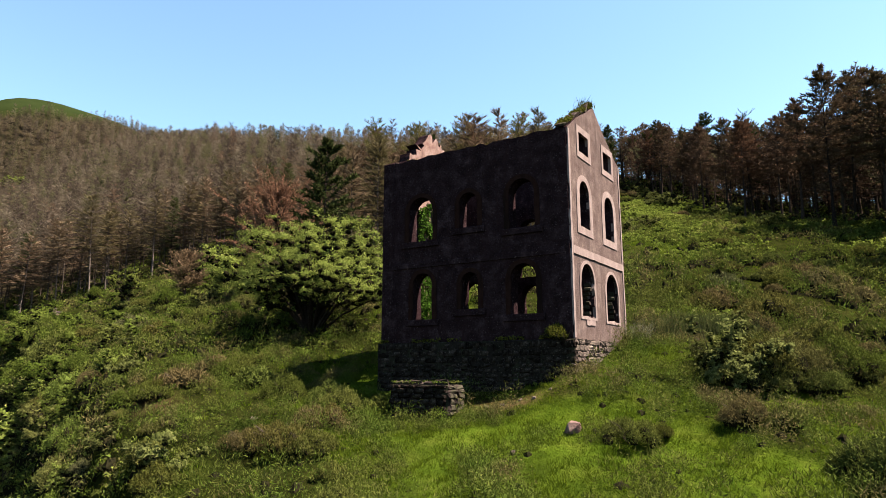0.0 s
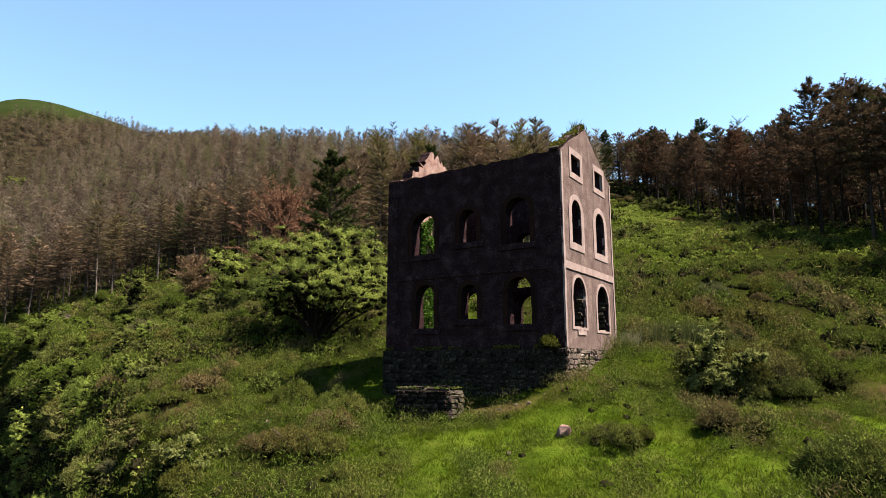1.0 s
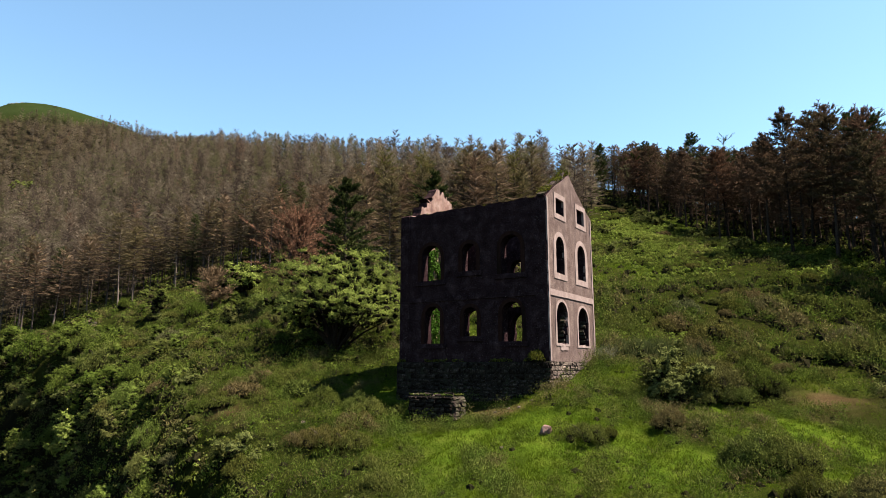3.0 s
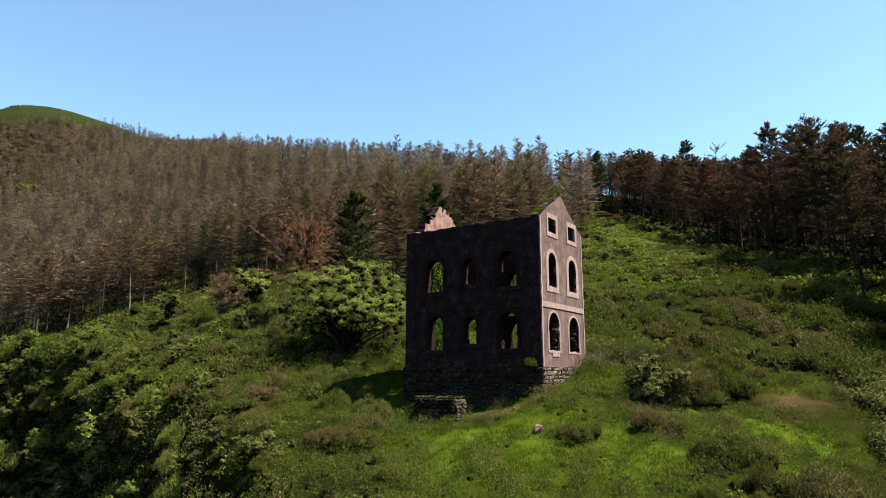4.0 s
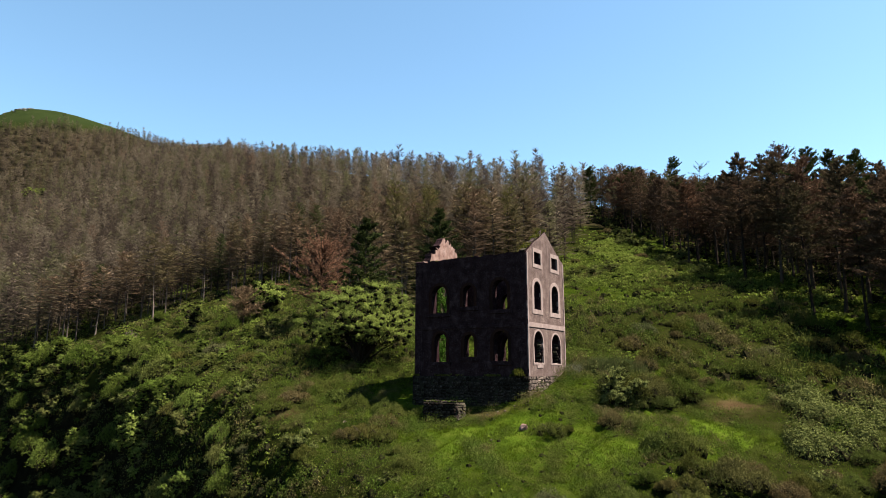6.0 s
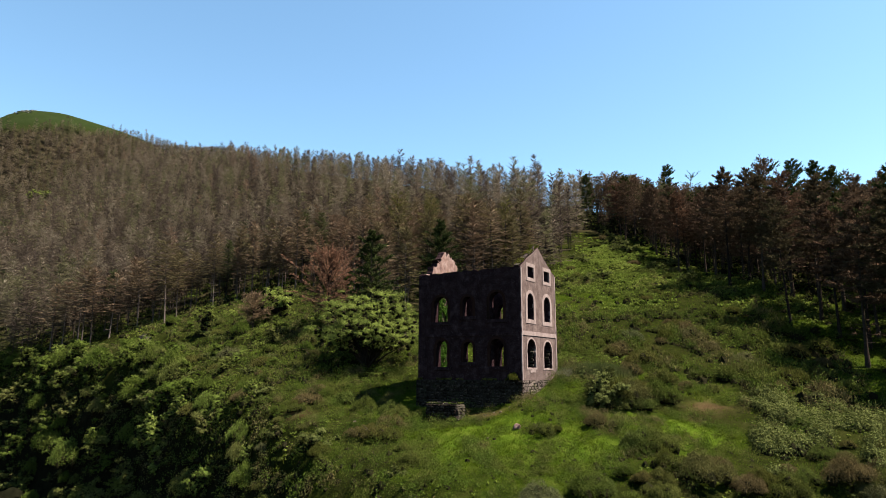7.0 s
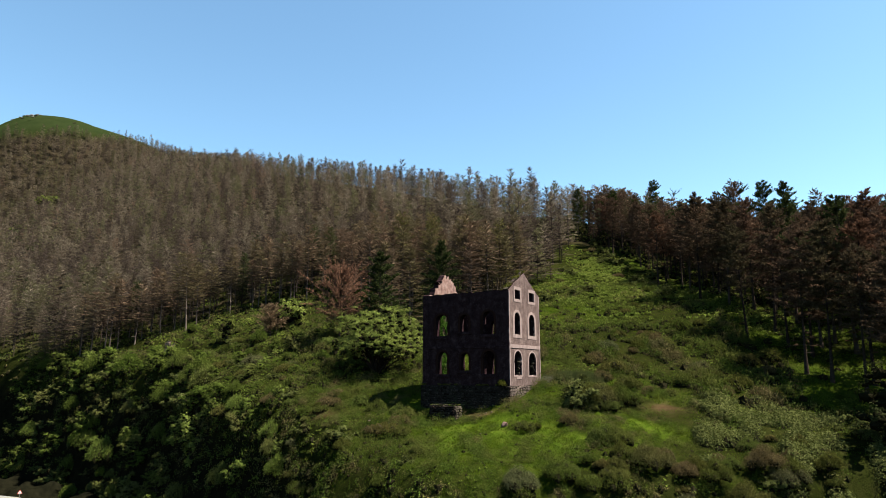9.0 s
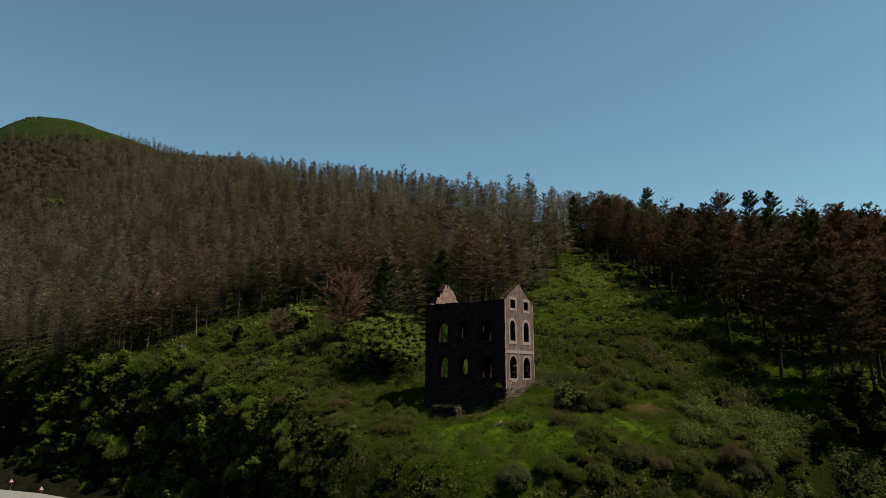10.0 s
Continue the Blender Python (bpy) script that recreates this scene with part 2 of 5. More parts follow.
# ---- mesh helpers ----
def mesh_np(name, verts, faces, mats, index=None, smooth=False):
    """A mesh from arrays; faces is one array of triangles or quads, or a list of both."""
    faces = [np.asarray(f, np.int32) for f in (faces if isinstance(faces, list) else [faces]) if len(f)]
    verts = np.asarray(verts, np.float32)
    me = bpy.data.meshes.new(name)
    sizes = np.concatenate([np.full(len(f), f.shape[1], np.int32) for f in faces])
    loops = np.concatenate([f.ravel() for f in faces])
    me.vertices.add(len(verts))
    me.vertices.foreach_set("co", verts.ravel())
    me.loops.add(len(loops))
    me.loops.foreach_set("vertex_index", loops)
    me.polygons.add(len(sizes))
    me.polygons.foreach_set("loop_start", np.concatenate([[0], np.cumsum(sizes)[:-1]]).astype(np.int32))
    if index is not None:
        me.polygons.foreach_set("material_index", np.asarray(index, np.int32))
    me.polygons.foreach_set("use_smooth", np.full(len(sizes), smooth))
    for m in mats if isinstance(mats, (list, tuple)) else [mats]:
        me.materials.append(m)
    me.update(calc_edges=True)
    me.validate()
    return me


def mesh_bm(name, bm, mats):
    me = bpy.data.meshes.new(name)
    bm.to_mesh(me)
    bm.free()
    for m in mats if isinstance(mats, (list, tuple)) else [mats]:
        me.materials.append(m)
    return me


def part(name, me, parent, label="", at=None):
    ob = new(name, me)
    ob.parent = parent
    if at is not None:
        ob.matrix_basis = at
    if label:
        ob["label"] = label
    return ob


def anchor(name, place, label, category, group=""):
    e = new(name)
    e.empty_display_size = 0.3
    e.location = place
    return tagged(e, label, category, group)


def box_bm(x0, y0, z0, x1, y1, z1, bevel=0.0):
    bm = bmesh.new()
    bmesh.ops.create_cube(bm, size=1.0, matrix=Matrix.LocRotScale(((x0 + x1) / 2, (y0 + y1) / 2, (z0 + z1) / 2), None, (x1 - x0, y1 - y0, z1 - z0)))
    if bevel:
        bmesh.ops.bevel(bm, geom=list(bm.edges), offset=bevel, segments=1, affect='EDGES')
    return bm


GOLD = (1 + 5 ** 0.5) / 2
ICO_V = np.array([(-1, GOLD, 0), (1, GOLD, 0), (-1, -GOLD, 0), (1, -GOLD, 0), (0, -1, GOLD), (0, 1, GOLD), (0, -1, -GOLD), (0, 1, -GOLD), (GOLD, 0, -1), (GOLD, 0, 1), (-GOLD, 0, -1), (-GOLD, 0, 1)]) / 1.902
ICO_F = np.array([(0, 11, 5), (0, 5, 1), (0, 1, 7), (0, 7, 10), (0, 10, 11), (1, 5, 9), (5, 11, 4), (11, 10, 2), (10, 7, 6), (7, 1, 8),
                  (3, 9, 4), (3, 4, 2), (3, 2, 6), (3, 6, 8), (3, 8, 9), (4, 9, 5), (2, 4, 11), (6, 2, 10), (8, 6, 7), (9, 8, 1)])


class Soup:
    """Loose triangles gathered in arrays."""

    def __init__(self):
        self.v, self.m, self.n = [], [], 0

    def tris(self, a, b, c, mat=0):
        a, b, c = np.broadcast_arrays(np.asarray(a, float), b, c)
        self.v.append(np.stack([a, b, c], 1).reshape(-1, 3))
        self.m.append(np.full(len(a), mat, np.int32))
        self.n += len(a)

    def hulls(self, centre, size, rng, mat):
        """Rough balls, one at each centre; inside plants they stand in for inner shade."""
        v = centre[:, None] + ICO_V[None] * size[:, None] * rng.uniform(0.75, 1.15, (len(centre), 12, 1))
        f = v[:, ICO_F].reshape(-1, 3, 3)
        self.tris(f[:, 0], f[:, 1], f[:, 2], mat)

    def mesh(self, name, mats):
        v = np.concatenate(self.v)
        return mesh_np(name, v, np.arange(len(v)).reshape(-1, 3), mats, np.concatenate(self.m))


def unit(v):
    return v / np.maximum(np.linalg.norm(v, axis=-1, keepdims=True), 1e-9)


def blades(s, root, way, length, width, rng, mat=0, level=0.0, face=None):
    """Thin pointed triangles from root along way; level: how much they lie flat; face: the way that their flats look."""
    side = unit(np.cross(way, face + rng.normal(size=way.shape) * 0.3)) * np.reshape(width, (-1, 1)) / 2 if face is not None else unit(np.cross(way, rng.normal(size=way.shape) * (1 - level) + (0, 0, 2.0 * level))) * np.reshape(width, (-1, 1)) / 2
    s.tris(root - side, root + side, root + way * np.reshape(length, (-1, 1)), mat)


def leaves(s, place, size, rng, flat=0.0, mat=0, small=False, face=None):
    """Small leaf-shaped pairs of triangles at place (small: one triangle each); flat: how much they lie level; face: the way that they look."""
    n = len(place)
    a = unit(rng.normal(size=(n, 3)) * (1, 1, 1 - flat)) if face is None else unit(np.cross(face, rng.normal(size=(n, 3))))
    b = unit(np.cross(face, a)) if face is not None else unit(np.cross(a, rng.normal(size=(n, 3)) * (1 - flat, 1 - flat, 1) + (0, 0, flat)))
    L = (size * rng.uniform(0.6, 1.3, n))[:, None]
    tip, back = place + a * L, place - a * L * 0.35
    if small:
        s.tris(back - b * L * 0.3, back + b * L * 0.45, tip, mat)
        return
    s.tris(back, place + b * L * 0.42, tip, mat)
    s.tris(back, tip, place - b * L * 0.42, mat)


def limb(points, radii, sides=6):
    """Vertices and quads of a tapered tube."""
    points = np.asarray(points, float)
    v, f = [], []
    for i, (p, r) in enumerate(zip(points, radii)):
        d = unit(points[min(i + 1, len(points) - 1)] - points[max(i - 1, 0)])
        a = unit(np.cross(d, (0.3, 1, 0.1)))
        b = np.cross(d, a)
        for k in range(sides):
            t = 2 * math.pi * k / sides
            v.append(p + (a * math.cos(t) + b * math.sin(t)) * r)
    for i in range(len(points) - 1):
        for k in range(sides):
            f.append((i * sides + k, i * sides + (k + 1) % sides, (i + 1) * sides + (k + 1) % sides, (i + 1) * sides + k))
    return np.array(v), np.array(f)


def tubes(name, runs, mat, sides=6):
    """One mesh of several tapered tubes: each run is points and radii."""
    vs, fs, n = [], [], 0
    for pts, rad in runs:
        v, f = limb(pts, rad, sides)
        vs.append(v), fs.append(f + n)
        n += len(v)
    return mesh_np(name, np.concatenate(vs), np.concatenate(fs), mat, smooth=True)



# ---- the hillside ----
HILL_X, HILL_Y, HILL_R, HILL_H = -900.9, 356.4, 254.5, 242.8
# gaussian swells and hollows of the slope: x, y, radius, height
BUMPS = [(0, -3, 9, -0.57), (-8, -3, 8, -0.74), (0, 5, 7, 1.24), (8, 2, 8, -0.08), (15, 8, 9, -0.03), (24, 2, 10, 0.29),
         (25, 24, 10, -0.86), (8, 16, 9, 0.17), (9, 48, 13, 2.25), (-17, 4, 9, -2.21), (-20, -8, 9, 2.11), (-32, 3, 10, 1.31),
         (-58, 20, 14, 0.07), (-80, 18, 14, -0.45), (5, -13, 10, 0.96), (-10, 8, 8, 0.76), (1.0, -0.7, 1.7, 0.95)]
# where the terrace breaks off to the road below: x, y
EDGE_X = np.array([-400, -110, -70, -55, -38, -26, -10, 4, 14, 22, 30, 45, 400.0])
EDGE_Y = np.array([30, 13, 11, 4.5, -2, -7, -14, -16, -9.2, -3.6, 1.6, 6.5, 12.0])
ROAD_Z = -19.92
# lip of the old track across the western slope: x, y
LIP_X = np.array([-140, -93, -82, -71, -61, -54, -46, -39, -32, -26, 0])
LIP_Y = np.array([20, 16.5, 15.5, 14.5, 12.6, 12.0, 10.7, 9.2, 7.3, 6.5, 4])


def soft(v, k):
    return k * np.logaddexp(0, v / k)


def ground_z(x, y):
    """Height of the hillside at x, y."""
    x, y = np.asarray(x, float), np.asarray(y, float)
    west = np.minimum(x, 0)
    slope = 0.30 + 0.45 * (1 - np.exp(west / 170)) / (1 + np.exp(-(x + 690) / 35))
    ridge = 112 - 0.33 * west
    run = y - 22 - 0.92 * soft(y - ridge, 12.0)
    z = 7 + np.maximum(run, -70) * slope - 0.15 * soft(x + 20, 5.0) + 0.13 * soft(x - 34, 8.0)
    for bx, by, r, h in BUMPS:
        z = z + h * np.exp(-((x - bx) ** 2 + (y - by) ** 2) / (2 * r * r))
    z = z + 92.2 * np.exp(-((x + 647.2) ** 2 + (y - 210.8) ** 2) / 9692)
    z = z + HILL_H * np.exp(-(((x - HILL_X) / np.where(x < HILL_X, 258.0, 164.9)) ** 2 + ((y - HILL_Y) / HILL_R) ** 2) ** 0.96)
    z = z + 7.3 * np.exp(-((x - HILL_X) ** 2 + (y - HILL_Y + 40) ** 2) / 1200)
    lip = y - np.interp(x, LIP_X, LIP_Y)
    track = 1 / (1 + np.exp(-(x + 104) / 4)) / (1 + np.exp((x + 27) / 1.5))
    z = z + track * (0.45 * np.exp(-(lip / 1.3) ** 2) - 1.5 * np.exp(-((lip - 3.4) / 1.6) ** 2))
    z = z - 3.6 * soft(np.interp(x, EDGE_X, EDGE_Y) - y, 1.0)
    return ROAD_Z + soft(z - ROAD_Z, 0.8)


def lumps(x, y, size, seed=0.0):
    """Smooth noise from -1 to 1, quick on arrays."""
    x, y = np.asarray(x, float) / size, np.asarray(y, float) / size
    return (np.sin(x * 1.7 + 1.3 * np.sin(y * 1.1 + seed) + seed) + np.sin(y * 1.9 + 1.6 * np.sin(x * 0.8 - seed) + 2 * seed) + np.sin((x + y) * 1.3 + np.sin(x * 2.3 - y) + 3 * seed)) / 3


def relief(x, y):
    """The ground as it lies, with its hummocks."""
    calm = np.clip((np.hypot((np.asarray(x, float) + 5.3) / 9, (np.asarray(y, float) - 2.5) / 7) - 0.8) * 2, 0.15, 1)
    down = np.interp(x, EDGE_X, EDGE_Y) - y
    over = np.clip(down / 2.0, 0, 1) * np.clip((22 - down) / 6, 0, 1)
    gully = over * (1.2 * lumps(x, 0.35 * np.asarray(y, float), 2.6, 6.0) + 0.8 * lumps(x, y, 1.5, 8.0))
    return ground_z(x, y) + gully + calm * (0.16 * lumps(x, y, 1.6, 1.0) + 0.30 * lumps(x, y, 4.2, 2.0) + 0.10 * lumps(x, y, 0.7, 4.0))


def gap(x, y, cx, cy, rx, ry):
    return np.hypot((x - cx) / rx, (y - cy) / ry)


def turf_at(x, y):
    """How much the ground is mown-looking turf rather than heath."""
    t = 0.55 * lumps(x, y, 7.0, 5.0)
    t = t + 0.9 * np.exp(-gap(x, y, 2.0, -4.5, 7, 4.5) ** 2) - 0.5 * lumps(x, y, 1.7, 2.2) ** 2 + 0.25 * lumps(x, y, 2.3, 9.0) + 0.8 * np.exp(-gap(x, y, -12, 1, 5, 3.5) ** 2) + 0.6 * np.exp(-gap(x, y, 10, 1.5, 5, 4.5) ** 2) - 0.9 * np.exp(-gap(x, y, 22, 5, 6.5, 7) ** 2)
    t = t + 1.0 * np.exp(-gap(x, y, 26, 26, 12, 9) ** 2) + 0.3 * np.exp(-gap(x, y, 10, 50, 16, 8) ** 2) + 0.7 * np.exp(-gap(x, y, 3, 3.5, 4, 5) ** 2)
    t = t + 0.9 * np.exp(-gap(x, y, 6.5, -3.8, 6.5, 1.7) ** 2) + 0.7 * np.exp(-gap(x, y, 11.5, 1.8, 6, 1.3) ** 2)
    t = t + 0.8 * np.exp(-gap(x, y, 13.3, 1.5, 2.6, 4.0) ** 2) + 0.45 * np.exp(-gap(x, y, -2, -7.5, 11, 3.0) ** 2) - 0.8 * np.exp(-gap(x, y, 18, -8.5, 9, 3.5) ** 2)
    t = t - 0.5 * np.exp(-gap(x, y, 12, 24, 13, 12) ** 2) - 0.3 * (np.asarray(x) < -22) - 0.4 * np.exp(-gap(x, y, -13, -8.5, 6, 4) ** 2)
    return np.clip(t + 0.05, 0, 1)


def earth_at(x, y):
    e = 0.75 * np.exp(-gap(x, y, 13.1, 6.8, 1.4, 1.8) ** 2) + 0.9 * np.exp(-gap(x, y, -2.0, -1.6, 2.6, 0.5) ** 2) + 0.9 * np.exp(-gap(x, y, -17.5, -8, 1.6, 0.7) ** 2)
    return np.clip(e + 0.35 * lumps(x, y, 1.1, 7.0) * (e > 0.2), 0, 1)


def lines(lo, hi, fine_lo, fine_hi, step, most_lo, most_hi, grow=1.12):
    mid = list(np.arange(fine_lo, fine_hi + step, step))
    s, p = step, mid[-1]
    while p < hi:
        s = min(s * grow, 11.0) if p < most_hi else s * 1.25
        p += s
        mid.append(p)
    s, p, low = step, fine_lo, []
    while p > lo:
        s = min(s * grow, 11.0) if p > most_lo else s * 1.25
        p -= s
        low.append(p)
    return np.array(low[::-1] + mid)


# the lower rim of the plantation and its eastern side: x, y
LEFT_EDGE_X = np.array([-700, -300, -150, -116, -98, -88, -78, -64, -50, -38, -27, -18])
LEFT_EDGE_Y = np.array([70, 32, 13.5, 14, 22, 34, 42, 45, 38, 32, 28, 30])
# where the plantation ends below the bare summit: y, x
LINE_Y = np.array([0, 190, 205, 224, 246, 267, 330, 400])
LINE_X = np.array([-682, -612, -594, -583, -575, -566, -540, -495])
STRIP_Y = np.array([20, 40, 57, 75, 92, 97, 130])
STRIP_X = np.array([-20, -17.5, -20, -25, -30, 0, 0])


def build_ground():
    gx, gy = lines(-2400, 2400, -122, 38, 0.55, -1050, 60), lines(-1500, 2600, -22, 40, 0.48, -30, 620)
    X, Y = np.meshgrid(gx, gy)
    Z = relief(X, Y)
    Z = np.where((X > -10.5) & (X < -0.3) & (Y > 0.3) & (Y < 7.0), np.minimum(Z, -0.3), Z)
    road = road_gap(X, Y)
    Z = np.where(road < 8.0, np.minimum(Z, ROAD_Z + 0.5 + 0.35 * np.maximum(0, road - 3.6)), Z)
    Z = np.where(road < 3.6, ROAD_Z + 0.5, Z)
    n, k = len(gx), len(gy)
    i = np.arange(n * k).reshape(k, n)
    quads = np.stack([i[:-1, :-1], i[:-1, 1:], i[1:, 1:], i[1:, :-1]], -1).reshape(-1, 4)
    me = mesh_np("ground", np.stack([X, Y, Z], -1).reshape(-1, 3), quads, M_GROUND, smooth=True)
    litter = lambda x, y: np.clip((y - np.interp(x, LEFT_EDGE_X, LEFT_EDGE_Y) - 5) / 10, 0, 1) * (x < np.interp(y, STRIP_Y, STRIP_X) - 4) * (x > np.interp(y, LINE_Y, LINE_X))
    # mask of the bank face that takes the shade-darkened rock colour
    rock = lambda x, y: np.clip((np.interp(x, EDGE_X, EDGE_Y) - y) / 1.5 + 0.3 * lumps(x, y, 1.2, 2.0), 0, 1) * np.clip((22 - np.interp(x, EDGE_X, EDGE_Y) + y) / 5, 0, 1)
    moor = lambda x, y: np.clip((np.interp(y, LINE_Y, LINE_X) + 6 - x) / 25, 0, 1)
    for name, f in (("turf", turf_at), ("earth", earth_at), ("litter", litter), ("rock", rock), ("moor", moor)):
        a = me.attributes.new(name, 'FLOAT', 'POINT')
        a.data.foreach_set("value", f(X, Y).ravel().astype(np.float32))
    return tagged(new("ground", me), "steep grassy hillside with turf, heath and bare earth", "hillside", kind="structure")


ROAD = [(-190, -48), (-140, -22), (-115, -12.5), (-100, -7.9), (-90, -5.7), (-78, -4.9), (-60, -7), (-35, -16), (0, -32), (60, -50)]


def road_gap(x, y):
    d = np.full(np.shape(x), 1e9)
    for (ax, ay), (bx, by) in zip(ROAD, ROAD[1:]):
        t = np.clip(((x - ax) * (bx - ax) + (y - ay) * (by - ay)) / ((bx - ax) ** 2 + (by - ay) ** 2), 0, 1)
        d = np.minimum(d, np.hypot(x - ax - t * (bx - ax), y - ay - t * (by - ay)))
    return d


build_ground()


def build_road():
    pts = np.array(ROAD, float)
    d = unit(np.gradient(pts, axis=0))
    side = np.stack([-d[:, 1], d[:, 0]], 1)
    v = []
    for w, z in ((-2.9, -0.25), (-2.75, 0.0), (2.75, 0.0), (2.9, -0.25)):
        v.append(np.column_stack([pts + side * w, np.full(len(pts), ROAD_Z + 0.62 + z)]))
    v = np.concatenate(v)
    n = len(pts)
    f = [(r * n + i, r * n + i + 1, (r + 1) * n + i + 1, (r + 1) * n + i) for r in range(3) for i in range(n - 1)]
    return tagged(new("road", mesh_np("road", v, np.array(f), M_ASPHALT)), "pale worn asphalt road at the foot of the bank", "road", kind="structure")


build_road()


# ---- the roofless engine house ----
W, D, EAVE, TH = 10.6, 7.2, 9.6, 0.7
rng = np.random.default_rng(11)


def ragged(points, step, amount, seed):
    """A closed outline cut into short, uneven steps."""
    r = np.random.default_rng(seed)
    out = []
    for a, b in zip(points, points[1:] + points[:1]):
        a, b = np.array(a, float), np.array(b, float)
        n = max(1, int(np.linalg.norm(b - a) / step))
        for k in range(n):
            p = a + (b - a) * k / n
            out.append(tuple(p + (r.normal(size=2) * amount if k else 0)))
    return out


def arch(u0, u1, z0, z1, n=9):
    """A round-headed opening: its outline from the lower left, against the clock."""
    r = (u1 - u0) / 2
    rise = min(r, (z1 - z0) * 0.45)
    pts = [(u0, z0), (u1, z0)]
    for k in range(n + 1):
        t = math.pi * k / n
        pts.append(((u0 + u1) / 2 + r * math.cos(t), z1 - rise + rise * math.sin(t)))
    return pts


def rect(u0, u1, z0, z1):
    return [(u0, z0), (u1, z0), (u1, z1), (u0, z1)]


def slab(outline, holes, depth, place, mats):
    """A solid slab with holes: outline in (u, z), depth (from, to) along the inward way, place maps u, d, z to the world.
    Face, then back and reveals take the two materials."""
    bm = bmesh.new()
    loops = []
    for pts in [outline] + holes:
        vs = [bm.verts.new((u, 0, z)) for u, z in pts]
        loops.append(vs)
        for a, b in zip(vs, vs[1:] + vs[:1]):
            bm.edges.new((a, b))
    bmesh.ops.triangle_fill(bm, use_beauty=True, use_dissolve=False, edges=list(bm.edges))
    bm.verts.index_update()
    vs = [v.co.copy() for v in bm.verts]
    fs = [[v.index for v in f.verts] for f in bm.faces]
    rims = [[v.index for v in lp] for lp in loops]
    bm.free()
    out = bmesh.new()
    front = [out.verts.new(place(v.x, depth[0], v.z)) for v in vs]
    back = [out.verts.new(place(v.x, depth[1], v.z)) for v in vs]
    for f in fs:
        out.faces.new([front[i] for i in f])
        out.faces.new([back[i] for i in reversed(f)]).material_index = 1
    for rim in rims:
        for a, b in zip(rim, rim[1:] + rim[:1]):
            out.faces.new((front[a], front[b], back[b], back[a])).material_index = len(mats) - 1
    bmesh.ops.recalc_face_normals(out, faces=list(out.faces))
    return mesh_bm("slab", out, mats)


def on_front(u, d, z):
    return (u, d, z)


def on_right(u, d, z):
    return (-d, u, z)


def on_back(u, d, z):
    return (u, D - d, z)


def on_left(u, d, z):
    return (-W + d, u, z)


FRONT_OPENINGS = [(-8.9, -7.4, 5.1, 7.42), (-5.8, -4.77, 5.5, 7.26), (-3.05, -1.72, 5.15, 7.5),
                  (-8.6, -7.42, 1.08, 3.43), (-5.7, -4.75, 1.48, 3.26), (-3.02, -1.72, 1.12, 3.45)]
RIGHT_ARCHES = [(1.2, 2.45, 5.15, 7.42), (4.6, 5.95, 5.12, 7.40), (1.02, 2.70, 0.98, 3.46), (4.36, 6.12, 0.95, 3.36)]
RIGHT_SQUARES = [(1.34, 2.58, 8.80, 9.76), (4.72, 5.97, 8.80, 9.76)]


